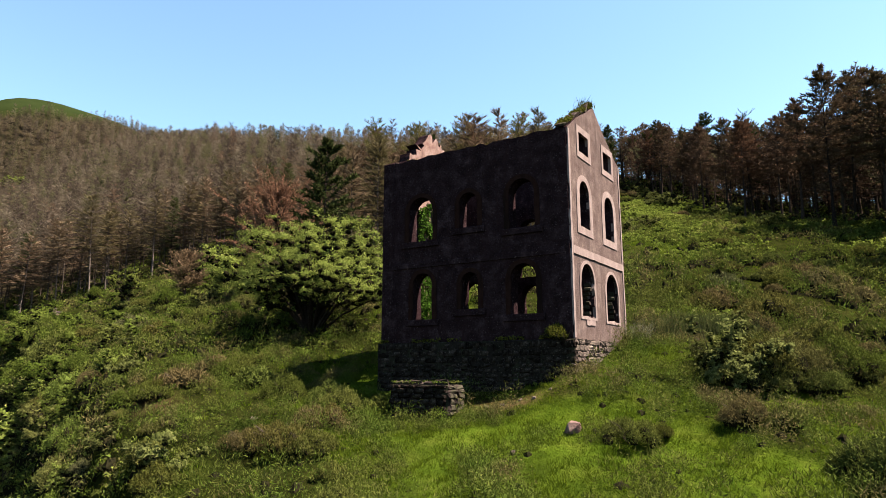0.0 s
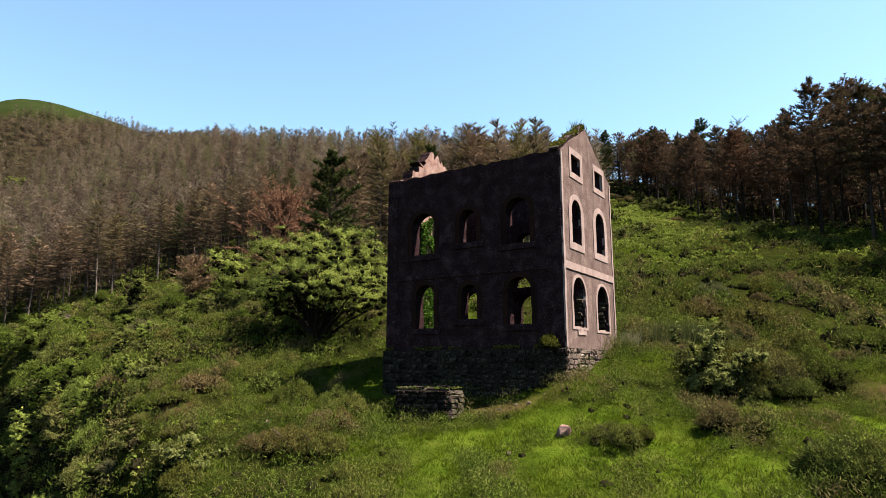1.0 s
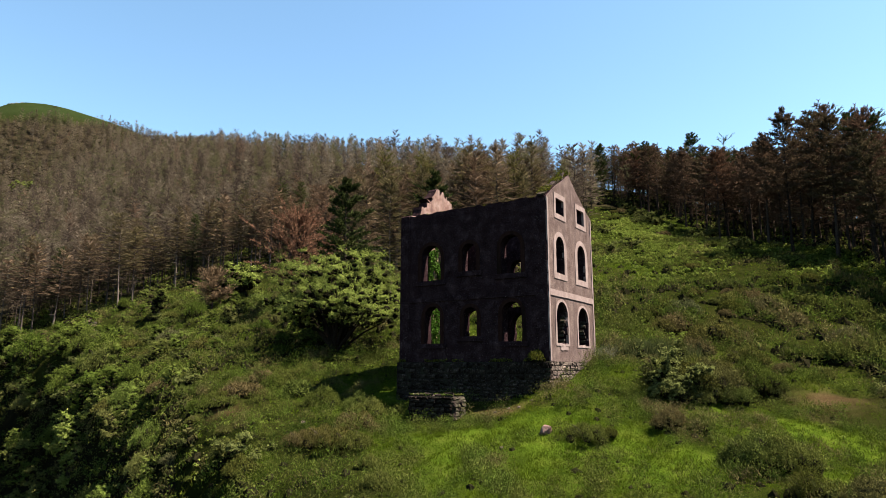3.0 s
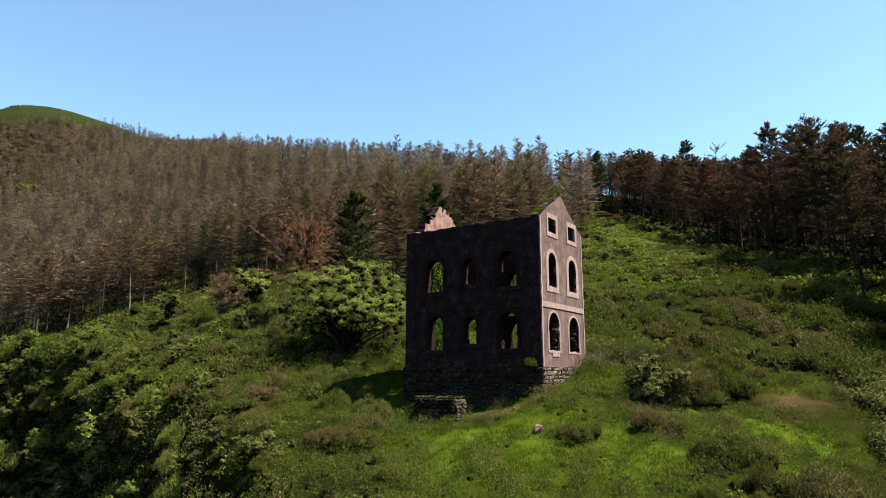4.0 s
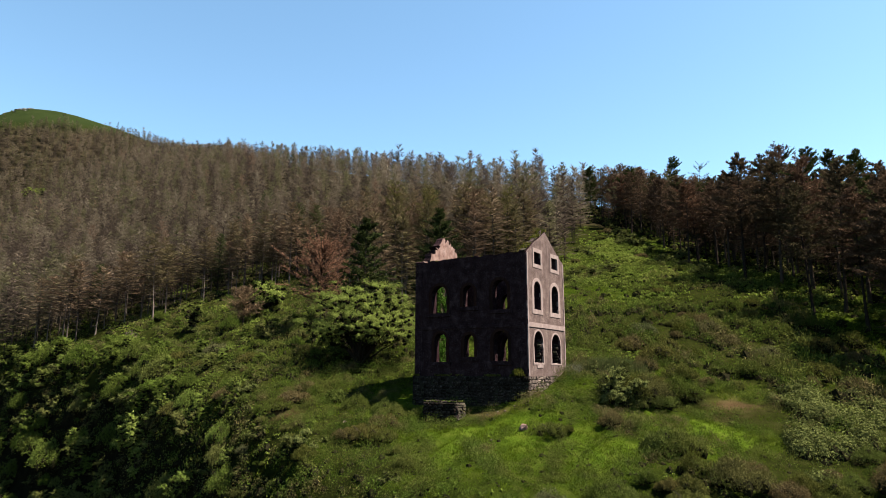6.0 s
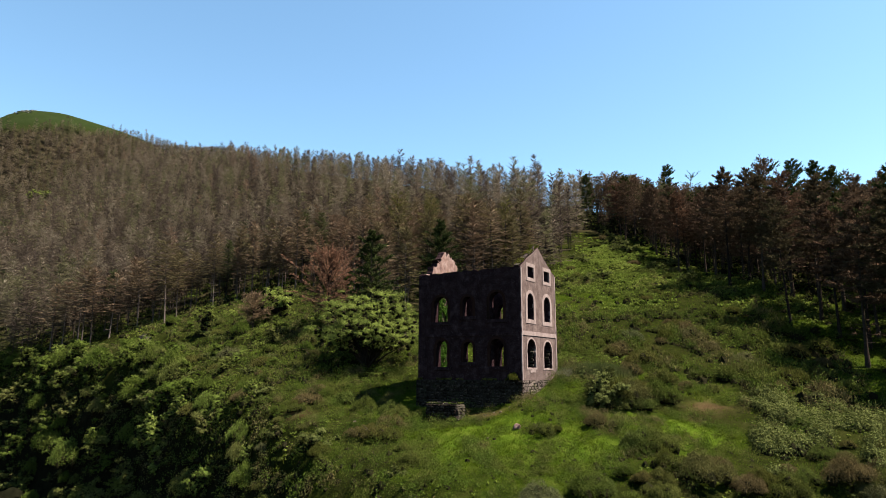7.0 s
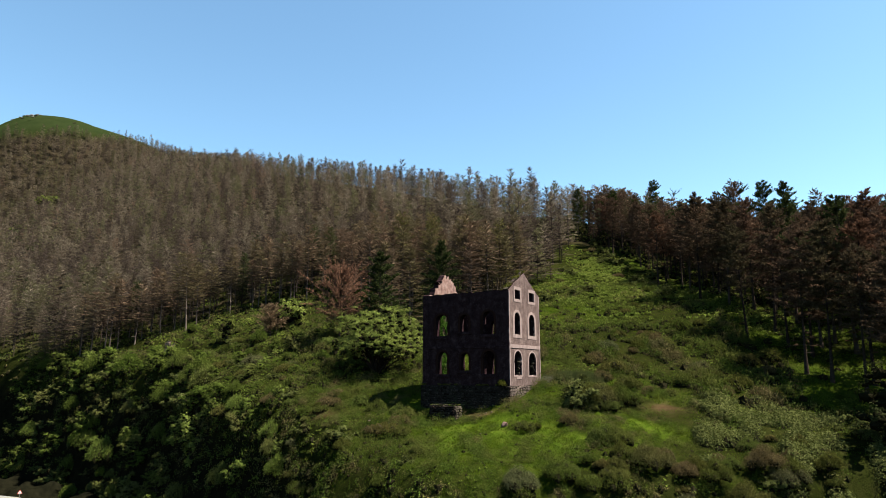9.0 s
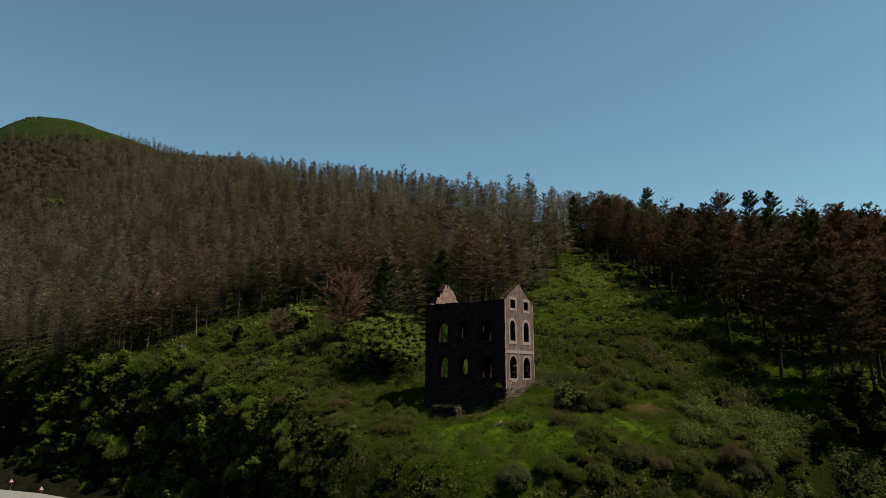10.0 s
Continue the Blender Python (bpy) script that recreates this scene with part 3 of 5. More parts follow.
def engine_house():
    house = anchor("engine_house", (0, 0, 0), "roofless three-storey mine engine house with pinkish roughcast walls and arched openings", "ruin")
    # walls
    top = [(-W + TH, -0.05), (-TH, -0.05), (-TH, EAVE)] + [(-TH - k * 0.35, EAVE + rng.normal() * 0.05) for k in range(1, 26)] + [(-W + TH, EAVE + 0.02)]
    # front wall: its shade is in the material colour
    part("front_wall", slab(top, [ragged(arch(*o), 0.3, 0.025, i) for i, o in enumerate(FRONT_OPENINGS)], (0, TH), on_front, [M_RENDER_SHADED, M_RENDER_SHADED]), house, "streaked roughcast wall darkened for shade, with six arched openings")
    gable = [(0, -0.05), (D, -0.05), (D, EAVE)]
    for k in range(1, 12):
        u = D - k * 0.6
        gable.append((u, EAVE + (2.15 - 2.15 * abs(u - 3.5) / 3.6) + rng.normal() * 0.06))
    gable.append((0, EAVE))
    holes = [ragged(arch(*o), 0.22, 0.015 if i < 2 else 0.06, 20 + i) for i, o in enumerate(RIGHT_ARCHES)] + [ragged(rect(*o), 0.25, 0.02, 30 + i) for i, o in enumerate(RIGHT_SQUARES)]
    # the gable's inner face and reveals carry interior shade as colour
    part("gable_wall", slab(gable, holes, (0, TH), on_right, [M_RENDER, M_RENDER_SHADED]), house, "sunlit pinkish roughcast gable wall")
    broken = [(0, -0.05), (D, -0.05), (D, EAVE - 0.1), (6.6, EAVE + 0.1), (6.3, 10.3), (5.9, 10.55), (5.5, 11.25), (5.2, 11.35), (4.9, 11.75), (4.4, 11.8), (4.2, 12.1), (3.6, 12.25), (3.1, 12.0), (2.9, 11.75),
              (2.6, 11.5), (2.5, 11.15), (2.0, 11.0), (1.8, 10.6), (1.35, 10.4), (1.2, 9.95), (0.7, 9.75), (0, EAVE)]
    crest = ragged(broken[2:], 0.16, 0.15, 40)
    crest = [q for q in crest[:crest.index(tuple(np.array(broken[-1], float) + 0)) + 1]]
    # reveals take the shade-darkened roughcast; the inner face keeps its masonry colour
    part("broken_gable_wall", slab(broken[:2] + crest, [ragged(arch(1.5, 2.9, 5.1, 7.5), 0.3, 0.04, 41), ragged(arch(1.5, 2.9, 0.9, 3.45), 0.3, 0.05, 42)], (0, TH), on_left, [M_RENDER, M_INNER, M_RENDER_SHADED]), house, "broken gable wall of bare pinkish masonry")
    back = [(-W + TH, -0.05), (-TH, -0.05), (-TH, EAVE)] + [(-TH - k * 0.35, EAVE - 0.15 + rng.normal() * 0.06) for k in range(1, 26)] + [(-W + TH, EAVE)]
    bh = [ragged(arch(-5.72, -4.3, 1.0, 3.35), 0.3, 0.03, 51), ragged([(-6.0, 3.78), (-4.4, 3.78), (-4.4, 4.5), (-5.2, 4.75), (-5.9, 4.5)], 0.25, 0.05, 52),
          ragged(arch(-5.75, -4.4, 5.1, 7.15), 0.3, 0.03, 53), ragged(arch(-9.6, -8.3, 1.2, 3.75), 0.3, 0.03, 54)]
    # inner face and reveals coloured dark to stand for the unlit interior
    part("back_wall", slab(back, bh, (0, TH), on_back, [M_RENDER, M_RENDER_SHADED]), house, "back wall with broken openings, inner face darkened for shade")

    # dressings of the sunlit gable
    for o, grow in zip(RIGHT_ARCHES, (0.37, 0.40, 0.20, 0.20)):
        u0, u1, z0, z1 = o
        low = z0 - (0.36 if z0 > 4 else 0.12)
        inner = ragged(arch(u0, u1, z0, z1), 0.25, 0.012 if z0 > 4 else 0.045, int(z0 * 10 + u0 * 7))
        outer = arch(u0 - grow, u1 + grow, low, z1 + grow * 0.75, 14)
        part("window_surround", slab(outer, [inner], (-0.035, 0.12), on_right, [M_SURROUND, M_SURROUND]), house, "pale smooth-rendered arched window surround")
    for u0, u1, z0, z1 in RIGHT_SQUARES:
        part("window_surround", slab(rect(u0 - 0.24, u1 + 0.31, z0 - 0.30, z1 + 0.33), [ragged(rect(u0, u1, z0, z1), 0.3, 0.012, int(u0 * 9))], (-0.035, 0.12), on_right, [M_SURROUND, M_SURROUND]), house, "pale smooth-rendered square window surround")
    part("string_course", slab(ragged(rect(0.17, D - 0.15, 3.74, 4.10), 0.5, 0.008, 61), [], (-0.05, 0.05), on_right, [M_SURROUND, M_SURROUND]), house, "pale rendered band between the storeys")
    part("corner_strip", slab(ragged(rect(-0.01, 0.17, 0.0, EAVE - 0.05), 0.4, 0.02, 62), [], (-0.04, 0.05), on_right, [M_SURROUND, M_SURROUND]), house, "pale chipped corner strip")
    part("corner_strip", slab(ragged(rect(D - 0.15, D + 0.01, 0.0, EAVE - 0.1), 0.4, 0.02, 63), [], (-0.04, 0.05), on_right, [M_SURROUND, M_SURROUND]), house, "pale chipped corner strip")
    part("window_sill", slab(ragged(rect(1.5, 2.6, 0.62, 0.84), 0.25, 0.02, 5), [], (-0.04, 0.08), on_right, [M_SURROUND, M_SURROUND]), house, "broken pale window sill")
    # dressings of the shaded front
    for i, (u0, u1, z0, z1) in enumerate(FRONT_OPENINGS):
        part("window_surround", slab(arch(u0 - 0.26, u1 + 0.26, z0, z1 + 0.22, 14), [ragged(arch(u0, u1, z0, z1), 0.3, 0.02, 70 + i)], (-0.04, 0.1), on_front, [M_BRICK, M_BRICK]), house, "red brick arched window surround, darkened for shade")
        part("window_sill", mesh_bm("window_sill", box_bm(u0 - 0.4, -0.1, z0 - 0.32, u1 + 0.4, 0.1, z0 - 0.006, 0.02), M_RENDER_SHADED), house)
    part("string_course", mesh_bm("string_course", box_bm(-W + 0.3, -0.07, 3.72, -0.3, 0.06, 3.98, 0.02), M_RENDER_SHADED), house)
    part("corner_strip", mesh_bm("corner_strip", box_bm(-0.75, -0.045, 0.02, -0.045, 0.06, EAVE - 0.02, 0.015), M_RENDER_SHADED), house)
    part("corner_strip", mesh_bm("corner_strip", box_bm(-W + 0.005, -0.045, 0.02, -W + 0.7, 0.06, EAVE - 0.02, 0.015), M_RENDER_SHADED), house)
    # coping stones up the gable
    me = [stone_mesh(100 + k, 0.42, 0.95, 0.13, M_STONE) for k in range(4)]
    for sgn, n in ((1, 9), (-1, 5)):
        for k in range(n):
            t = (k + 0.5) / 9
            u = 3.5 - sgn * 3.55 * (1 - t) if sgn > 0 else 3.5 + 3.4 * (1 - (k + 4.5) / 9)
            z = EAVE + 2.15 - 2.15 * abs(u - 3.5) / 3.6 + 0.08
            part("coping_stone", me[(k + (sgn > 0)) % 4], house, at=pose(-0.32 + rng.normal() * 0.05, u, z, sgn * 31 + rng.normal() * 9, rng.normal() * 6, rng.normal() * 9))
    # broken masonry in the reveals of the lower gable windows
    rubble = [stone_mesh(120 + k, 0.34, 0.30, 0.20, M_STONE) for k in range(4)]
    for u0, u1, z0, z1 in RIGHT_ARCHES[2:]:
        z = z0 + 0.05
        while z < z1 - 0.75:
            part("reveal_stone", rubble[int(rng.integers(4))], house, at=pose(-0.34 + rng.normal() * 0.05, u1 + 0.02 - abs(rng.normal()) * 0.10, z, rng.normal() * 6, rng.normal() * 6, rng.normal() * 14))
            z += rng.uniform(0.16, 0.3)
    # rubble podium
    podium = part("foundation", mesh_bm("foundation", box_bm(-W - 0.12, -0.16, -4.2, 0.06, D + 0.05, -0.06, 0.04), M_CORE), house, "rough fieldstone foundation under the walls")
    return house, podium


def stone_mesh(seed, sx, sy, sz, mat):
    """An uneven block, cut by a few rough planes."""
    r = np.random.default_rng(seed)
    bm = box_bm(-sx / 2, -sy / 2, -sz / 2, sx / 2, sy / 2, sz / 2)
    bmesh.ops.bevel(bm, geom=list(bm.edges), offset=min(sx, sy, sz) * 0.2, segments=1, affect='EDGES')
    for v in bm.verts:
        v.co += Vector(r.normal(size=3)) * min(sx, sy, sz) * 0.1
    return mesh_bm("stone", bm, mat)


house, podium = engine_house()


def ivy_on_wall():
    r = np.random.default_rng(5)
    n = 9000
    y = r.uniform(2.15, 5.6, n)
    z = r.uniform(0.2, 8.6, n)
    keep = (lumps(y * 3, z * 2, 1.0, 1.0) > -0.35) & (z < 8.4 - 0.5 * np.abs(y - 4))
    p = np.stack([-W + TH + 0.06 + np.abs(r.normal(size=n)) * 0.12, y, z], 1)[keep]
    s = Soup()
    leaves(s, p, 0.13, r)
    return tagged(new("ivy", s.mesh("ivy", [M_IVY])), "sunlit green ivy climbing the inside of the broken gable", "ivy", kind="stuff")


ivy_on_wall()


def wall_top_plants():
    """Moss, grass and small ferns on the wall heads, coping and ledge."""
    r = np.random.default_rng(6)
    s = Soup()
    n = 2400
    u = r.uniform(0.1, 3.7, n)
    p = np.stack([-r.uniform(0.02, 0.66, n), u, EAVE + 2.2 - 2.15 * np.abs(u - 3.5) / 3.6], 1)
    p = p[lumps(u * 3, u * 0, 1.0, 2.0) > -0.25]
    leaves(s, p + np.abs(r.normal(size=p.shape)) * (0, 0, 0.09) + (0, 0, 0.04), 0.08, r)
    q = np.array((-0.35, 3.4, EAVE + 2.2)) + r.normal(size=(160, 3)) * (0.18, 0.35, 0.03)
    blades(s, q, unit(r.normal(size=q.shape) * (0.5, 0.5, 0.2) + (0, 0, 1)), r.uniform(0.15, 0.5, len(q)), 0.035, r)
    q = np.array((-0.35, 6.3, EAVE + 0.55)) + r.normal(size=(90, 3)) * (0.15, 0.25, 0.03)
    blades(s, q, unit(r.normal(size=q.shape) * (0.5, 0.5, 0.2) + (0, 0, 1)), r.uniform(0.15, 0.55, len(q)), 0.035, r)
    n = 1100
    x = r.uniform(-W, -0.4, n)
    p = np.stack([x, r.uniform(0.02, 0.6, n), np.full(n, EAVE + 0.03)], 1)[lumps(x * 2.2, x * 0, 1.0, 3.0) > 0.1]
    leaves(s, p, 0.06, r)
    x = r.uniform(-W, -0.2, 700)
    p = np.stack([x, r.uniform(-0.15, -0.02, 700), r.uniform(-0.05, 0.12, 700)], 1)[lumps(x * 1.5, x * 0, 1.0, 5.0) > 0.0]
    leaves(s, p, 0.09, r)
    return tagged(new("wall_moss", s.mesh("wall_moss", [M_MOSS])), "moss and small weeds on the wall heads and ledge", "moss", kind="stuff")


wall_top_plants()


# ---- plants: makers ----
def pine_soup(seed, h, bare, spread, whorl, arms, twigs, twig_len, twig_w, needles=0, needle=0.32, needle_w=0.09, lift=0.08, droop=0.16, dead=0.3, round_top=False, simple=False, level=0.55, crest=1.1):
    """Branches (0) and needled twigs (1) of a pine in long level sprays; bare: the part of the trunk without live branches; crest: from where up the needles are green (2)."""
    r = np.random.default_rng(seed)
    s = Soup()
    z = bare * h * 0.55
    while z < h * 0.985:
        t = max(0.0, (z - bare * h) / (h - bare * h))
        low = z < bare * h
        if round_top:
            reach = spread * (0.09 + 1.0 * math.sin(math.pi * min(1, 0.25 + 0.73 * t)) ** 1.05)
        else:
            reach = spread * (1 - t) ** 0.55 * (0.75 + 0.25 * min(1, t * 6)) + 0.15
        n = max(3, int(arms * r.uniform(0.7, 1.3) * (0.5 if low else 1)))
        az = r.uniform(0, 2 * math.pi) + np.arange(n) * 2 * math.pi / n + r.normal(size=n) * 0.35
        L = reach * r.uniform(0.42, 1.18, n) * (0.7 if low else 1)
        up = lift + (0.5 if round_top else 0.6) * t ** 2 + r.normal(size=n) * (0.2 if round_top else 0.10)
        d = np.stack([np.cos(az) * np.cos(up), np.sin(az) * np.cos(up), np.sin(up)], 1)
        root = np.stack([0 * L, 0 * L, z + r.normal(size=n) * whorl * 0.35], 1)
        sag = np.array((0, 0, -1.0)) * (droop * L * (1 - 0.8 * t))[:, None]
        mid, tip = root + d * L[:, None] * 0.55 + sag * 0.75, root + d * L[:, None] + sag * 0.8
        w = (0.020 + 0.009 * L)[:, None]
        side = unit(np.cross(d, (0, 0, 1.0)))
        rise = np.array((0, 0, 1.0)) * w
        if simple:
            s.tris(root - rise, root + rise, tip, 0)
        for a in () if simple else (side * w, rise):
            s.tris(root - a, root + a, mid + a * 0.5, 0)
            s.tris(mid - a * 0.5, mid + a * 0.5, tip, 0)
        k = max(2, int(twigs * (0.35 if low else 1)))
        at = np.sort(r.uniform(0.10, 1.0, (n, k)), 1)[..., None]
        p = np.where(at < 0.55, root[:, None] + (mid - root)[:, None] * at / 0.55, mid[:, None] + (tip - mid)[:, None] * (at - 0.55) / 0.45)
        hand = np.where(np.arange(k) % 2 == 0, 1.0, -1.0)[None, :, None] * r.uniform(0.10, 0.75, (n, k, 1))
        way = unit(d[:, None] + side[:, None] * hand + r.normal(size=(n, k, 3)) * (0.10, 0.10, 0.10) + np.array((0, 0, 0.05 - 0.5 * droop + 0.2 * t)))
        size = (twig_len * (1.3 - 0.6 * at[..., 0]) * r.uniform(0.6, 1.25, (n, k)) * np.minimum(1, 0.35 + L[:, None] / 2.2))
        p, way, size = p.reshape(-1, 3), way.reshape(-1, 3), size.ravel()
        live = r.uniform(size=len(p)) > (0.8 if low else dead)
        hue = 2 if t + r.normal() * 0.08 > crest else 1
        blades(s, p[live], way[live], size[live], twig_w, r, hue, level)
        blades(s, p[~live], way[~live], size[~live], twig_w * 0.5, r, 0)
        for _ in range(needles):
            q = p[live] + way[live] * (size[live] * r.uniform(0.2, 1.05, live.sum()))[:, None]
            blades(s, q, unit(way[live] * 0.8 + r.normal(size=q.shape) * (0.75, 0.75, 0.65) + (0, 0, 0.2)), needle * r.uniform(0.6, 1.25, len(q)), needle_w, r, hue)
        z += whorl * r.uniform(0.7, 1.3)
    return s


def pine_trunk(seed, h, bare, thick, mat):
    r = np.random.default_rng(seed + 500)
    k = np.linspace(0, 1, 8)
    sway = r.normal(size=2) * 0.12
    pts = np.stack([sway[0] * np.sin(k * 3) * k, sway[1] * np.sin(k * 2.4 + 1) * k, k * h * 0.985 - 0.4 * (k == 0)], 1)
    runs = [(pts, thick * (1 - 0.93 * k) * (1 + 0.5 * (k == 0)))]
    for i in range(int(14 * bare + 5)):
        z = r.uniform(0.12, max(bare, 0.2) + 0.05) * h
        az, L = r.uniform(0, 6.28), r.uniform(0.4, 1.7)
        a = np.array((0, 0, z))
        b = a + np.array((math.cos(az), math.sin(az), r.uniform(-0.3, 0.1))) * L
        runs.append(([a, (a + b) / 2 + (0, 0, 0.05), b], [0.035, 0.022, 0.008]))
    return tubes("trunk", runs, mat, 6)


def pine(name, seed, h, bare, spread, needle_mat, bark, label, group, whorl=0.42, arms=6, twigs=18, twig_len=0.75, twig_w=0.05, thick=0.13, **more):
    """One pine at the origin, ready to be copied: trunk and crown."""
    e = anchor(name, (0, 0, -500), label, "tree", group)
    part("trunk", pine_trunk(seed, h, bare, thick, bark), e)
    part("crown", pine_soup(seed, h, bare, spread, whorl, arms, twigs, twig_len, twig_w, **more).mesh("crown", [M_WOOD, needle_mat, M_DULLGREEN]), e)
    return e


def plant(ob, x, y, turn, size, lean=(0, 0), sink=0.05):
    c = copy_thing(ob, Matrix.Identity(4))
    c.matrix_basis = pose(x, y, float(relief(x, y)) - sink, lean[0], lean[1], turn) @ Matrix.Diagonal((size, size, size * 1.0, 1))
    return c


def clear(ob):
    """Takes away a pattern thing that was only there to be copied."""
    for o in list(ob.children_recursive) + [ob]:
        bpy.data.objects.remove(o)


def broadleaf(seed, w, h, low, clumps, per, leaf, flat, mats, stems=5, thick=0.09, fill=0.5, puff=0.115, small=False):
    """A leafy bush or small tree: arching limbs that carry sprays of leafy twigs round near-black hearts that stand in
    for shade.
    """
    r = np.random.default_rng(seed)
    s = Soup()
    runs, hearts, sizes = [], [], []
    limbs = max(7, clumps // 6)
    for k in range(limbs):
        az, q = 2.4 * k + r.normal() * 0.3, math.sqrt(r.uniform(0.02, 1))
        top = max(low + 0.08, low + (1 - low) * (1 - q ** 2.4) ** 0.6 * r.uniform(0.7, 1.05)) if r.uniform() < 0.8 else r.uniform(low, 0.5)
        a = np.array((math.cos(az) * 0.1, math.sin(az) * 0.1, -0.1))
        tip = np.array((math.cos(az) * q * w / 2, math.sin(az) * q * w / 2, top * h))
        mid = tip * (0.38, 0.38, 0.78) + r.normal(size=3) * 0.03 * w
        curve = lambda u: a * (1 - u) ** 2 + mid * 2 * u * (1 - u) + tip * u * u
        if k < stems * 4:
            runs.append(([curve(u) for u in (0.0, 0.35, 0.7, 1.0)], [thick, thick * 0.65, thick * 0.35, thick * 0.1]))
        for j in range(max(3, clumps // limbs)):
            u = 1.04 - (0.66 if small else 0.5) * r.uniform() ** 1.3
            c = curve(u) + r.normal(size=3) * (0.05 * w, 0.05 * w, 0.035 * h)
            size = r.uniform(0.55, 1.15) * w * puff * (1.3 - 0.45 * u)
            out = unit(c * (1, 1, 0.25) + 1e-6)
            n = int(per * r.uniform(0.6, 1.4))
            twig = unit(r.normal(size=(8, 3)) * (1, 1, 0.75 - 0.4 * flat) + out * 0.75 + (0, 0, 0.35 - 0.3 * flat)) * (size * r.uniform(0.7, 1.7, (8, 1)))
            pick = r.integers(8, size=n)
            f = r.uniform(0.12, 1.0, (n, 1))
            g = twig[pick] * f + r.normal(size=(n, 3)) * size * (0.20 - 0.10 * f) * (1, 1, 0.75) + np.array((0, 0, -0.12)) * size * f * f
            leaves(s, c + g, leaf, r, flat, 0, small, unit(g / size + out * 0.5 + (0, 0, 0.55) + r.normal(size=g.shape) * 0.45))
            hearts.append(c * (0.92, 0.92, 1) - (0, 0, 0.3 * size)), sizes.append(np.array((size, size, size * 0.7)) * fill * (1.35 if np.hypot(c[0], c[1]) < 0.3 * w and c[2] < 0.6 * h else 0.85))
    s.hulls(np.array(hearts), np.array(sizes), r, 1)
    return tubes("branchwork", runs, mats[1], 5), s.mesh("foliage", [mats[0], M_PLANT_SHADE])


def bush(name, seed, w, h, leafmat, label, group, low=0.06, clumps=34, per=70, leaf=0.11, flat=0.2, thick=0.03, woody=None, fill=0.55):
    e = anchor(name, (0, 0, -500), label, "bush", group)
    stems, lv = broadleaf(seed, w, h, low, clumps, per, leaf, flat, (leafmat, woody or M_WOOD), thick=thick, fill=fill, small=True)
    part("branchwork", stems, e)
    part("foliage", lv, e)
    return e


def heath_bush(name, seed, w, h, mat, label, group, sprigs=3600, length=0.16, wide=0.055, lobes=19, rough=0.2):
    """Heather, broom or gorse: humped domes set with short upright sprigs round a near-black heart that stands in for
    shade.
    """
    r = np.random.default_rng(seed)
    s = Soup()
    q = np.sqrt(r.uniform(0, 1, lobes))
    az = r.uniform(0, 6.283, lobes)
    c = np.stack([np.cos(az) * q * w * 0.36, np.sin(az) * q * w * 0.36, (0.10 + 0.42 * (1 - q ** 2) * r.uniform(0.6, 1.1, lobes)) * h], 1)
    k = r.uniform(0.6, 1.0, lobes)[:, None]
    size = np.hstack([k * w * 0.19, k * w * 0.19, k * h * 0.45]) * (19 / lobes) ** 0.4
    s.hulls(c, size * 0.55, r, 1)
    n = sprigs // lobes
    d = unit(r.normal(size=(lobes, n, 3)) + (0, 0, 0.45))
    d[..., 2] = np.abs(d[..., 2]) - 0.12
    p = (c[:, None] + d * size[:, None] * r.uniform(0.92 - rough, 0.92 + rough, (lobes, n, 1))).reshape(-1, 3)
    d = d.reshape(-1, 3)
    blades(s, p, unit(d * 0.35 + r.normal(size=d.shape) * 0.55 + (0, 0, 0.5)), r.uniform(0.5, 1.5, len(p)) * length, wide, r, face=unit(d + r.normal(size=d.shape) * 1.2 * rough))
    tall = r.uniform(size=len(p)) < 0.02
    blades(s, p[tall], unit(d[tall] * 0.5 + (0, 0, 0.8)), r.uniform(1.5, 2.6, tall.sum()) * length, wide * 0.5, r)
    e = anchor(name, (0, 0, -500), label, "bush", group)
    r2 = np.random.default_rng(seed + 1)
    runs = []
    for k in range(12):
        az = r2.uniform(0, 6.28)
        tip = np.array((math.cos(az) * w * 0.33, math.sin(az) * w * 0.33, h * r2.uniform(0.3, 0.7)))
        runs.append(([tip * (0.05, 0.05, 0) - (0, 0, 0.1), tip * (0.5, 0.5, 0.7), tip], [0.03, 0.02, 0.008]))
    part("branchwork", tubes("branchwork", runs, M_WOOD, 4), e)
    part("foliage", s.mesh("foliage", [mat, M_PLANT_SHADE]), e)
    return e


# ---- the woods ----
RIGHT_Y = np.array([8, 15, 23, 32, 45, 50, 70, 82, 100, 130])
RIGHT_X = np.array([44, 36, 25, 17.0, 11.5, 4.5, -6, -17, -31, -40])


def in_left_wood(x, y):
    return (y > np.interp(x, LEFT_EDGE_X, LEFT_EDGE_Y)) & (x < np.interp(y, STRIP_Y, STRIP_X))


def in_right_wood(x, y):
    return (x > np.interp(y, RIGHT_Y, RIGHT_X)) & (y > 9)


def scatter(x0, x1, y0, y1, step, seed, wobble=0.42):
    """Places on an uneven grid."""
    r = np.random.default_rng(seed)
    X, Y = np.meshgrid(np.arange(x0, x1, step), np.arange(y0, y1, step))
    return np.stack([X.ravel() + r.uniform(-wobble, wobble, X.size) * step, Y.ravel() + r.uniform(-wobble, wobble, X.size) * step], 1)


def seen_side(x, y):
    """Whether a place lies within the wedge that the walk looks over."""
    return (x > 36 - 2.6 * (y + 63) - 12) & (x < 33 + 0.03 * (y + 63) + 14)


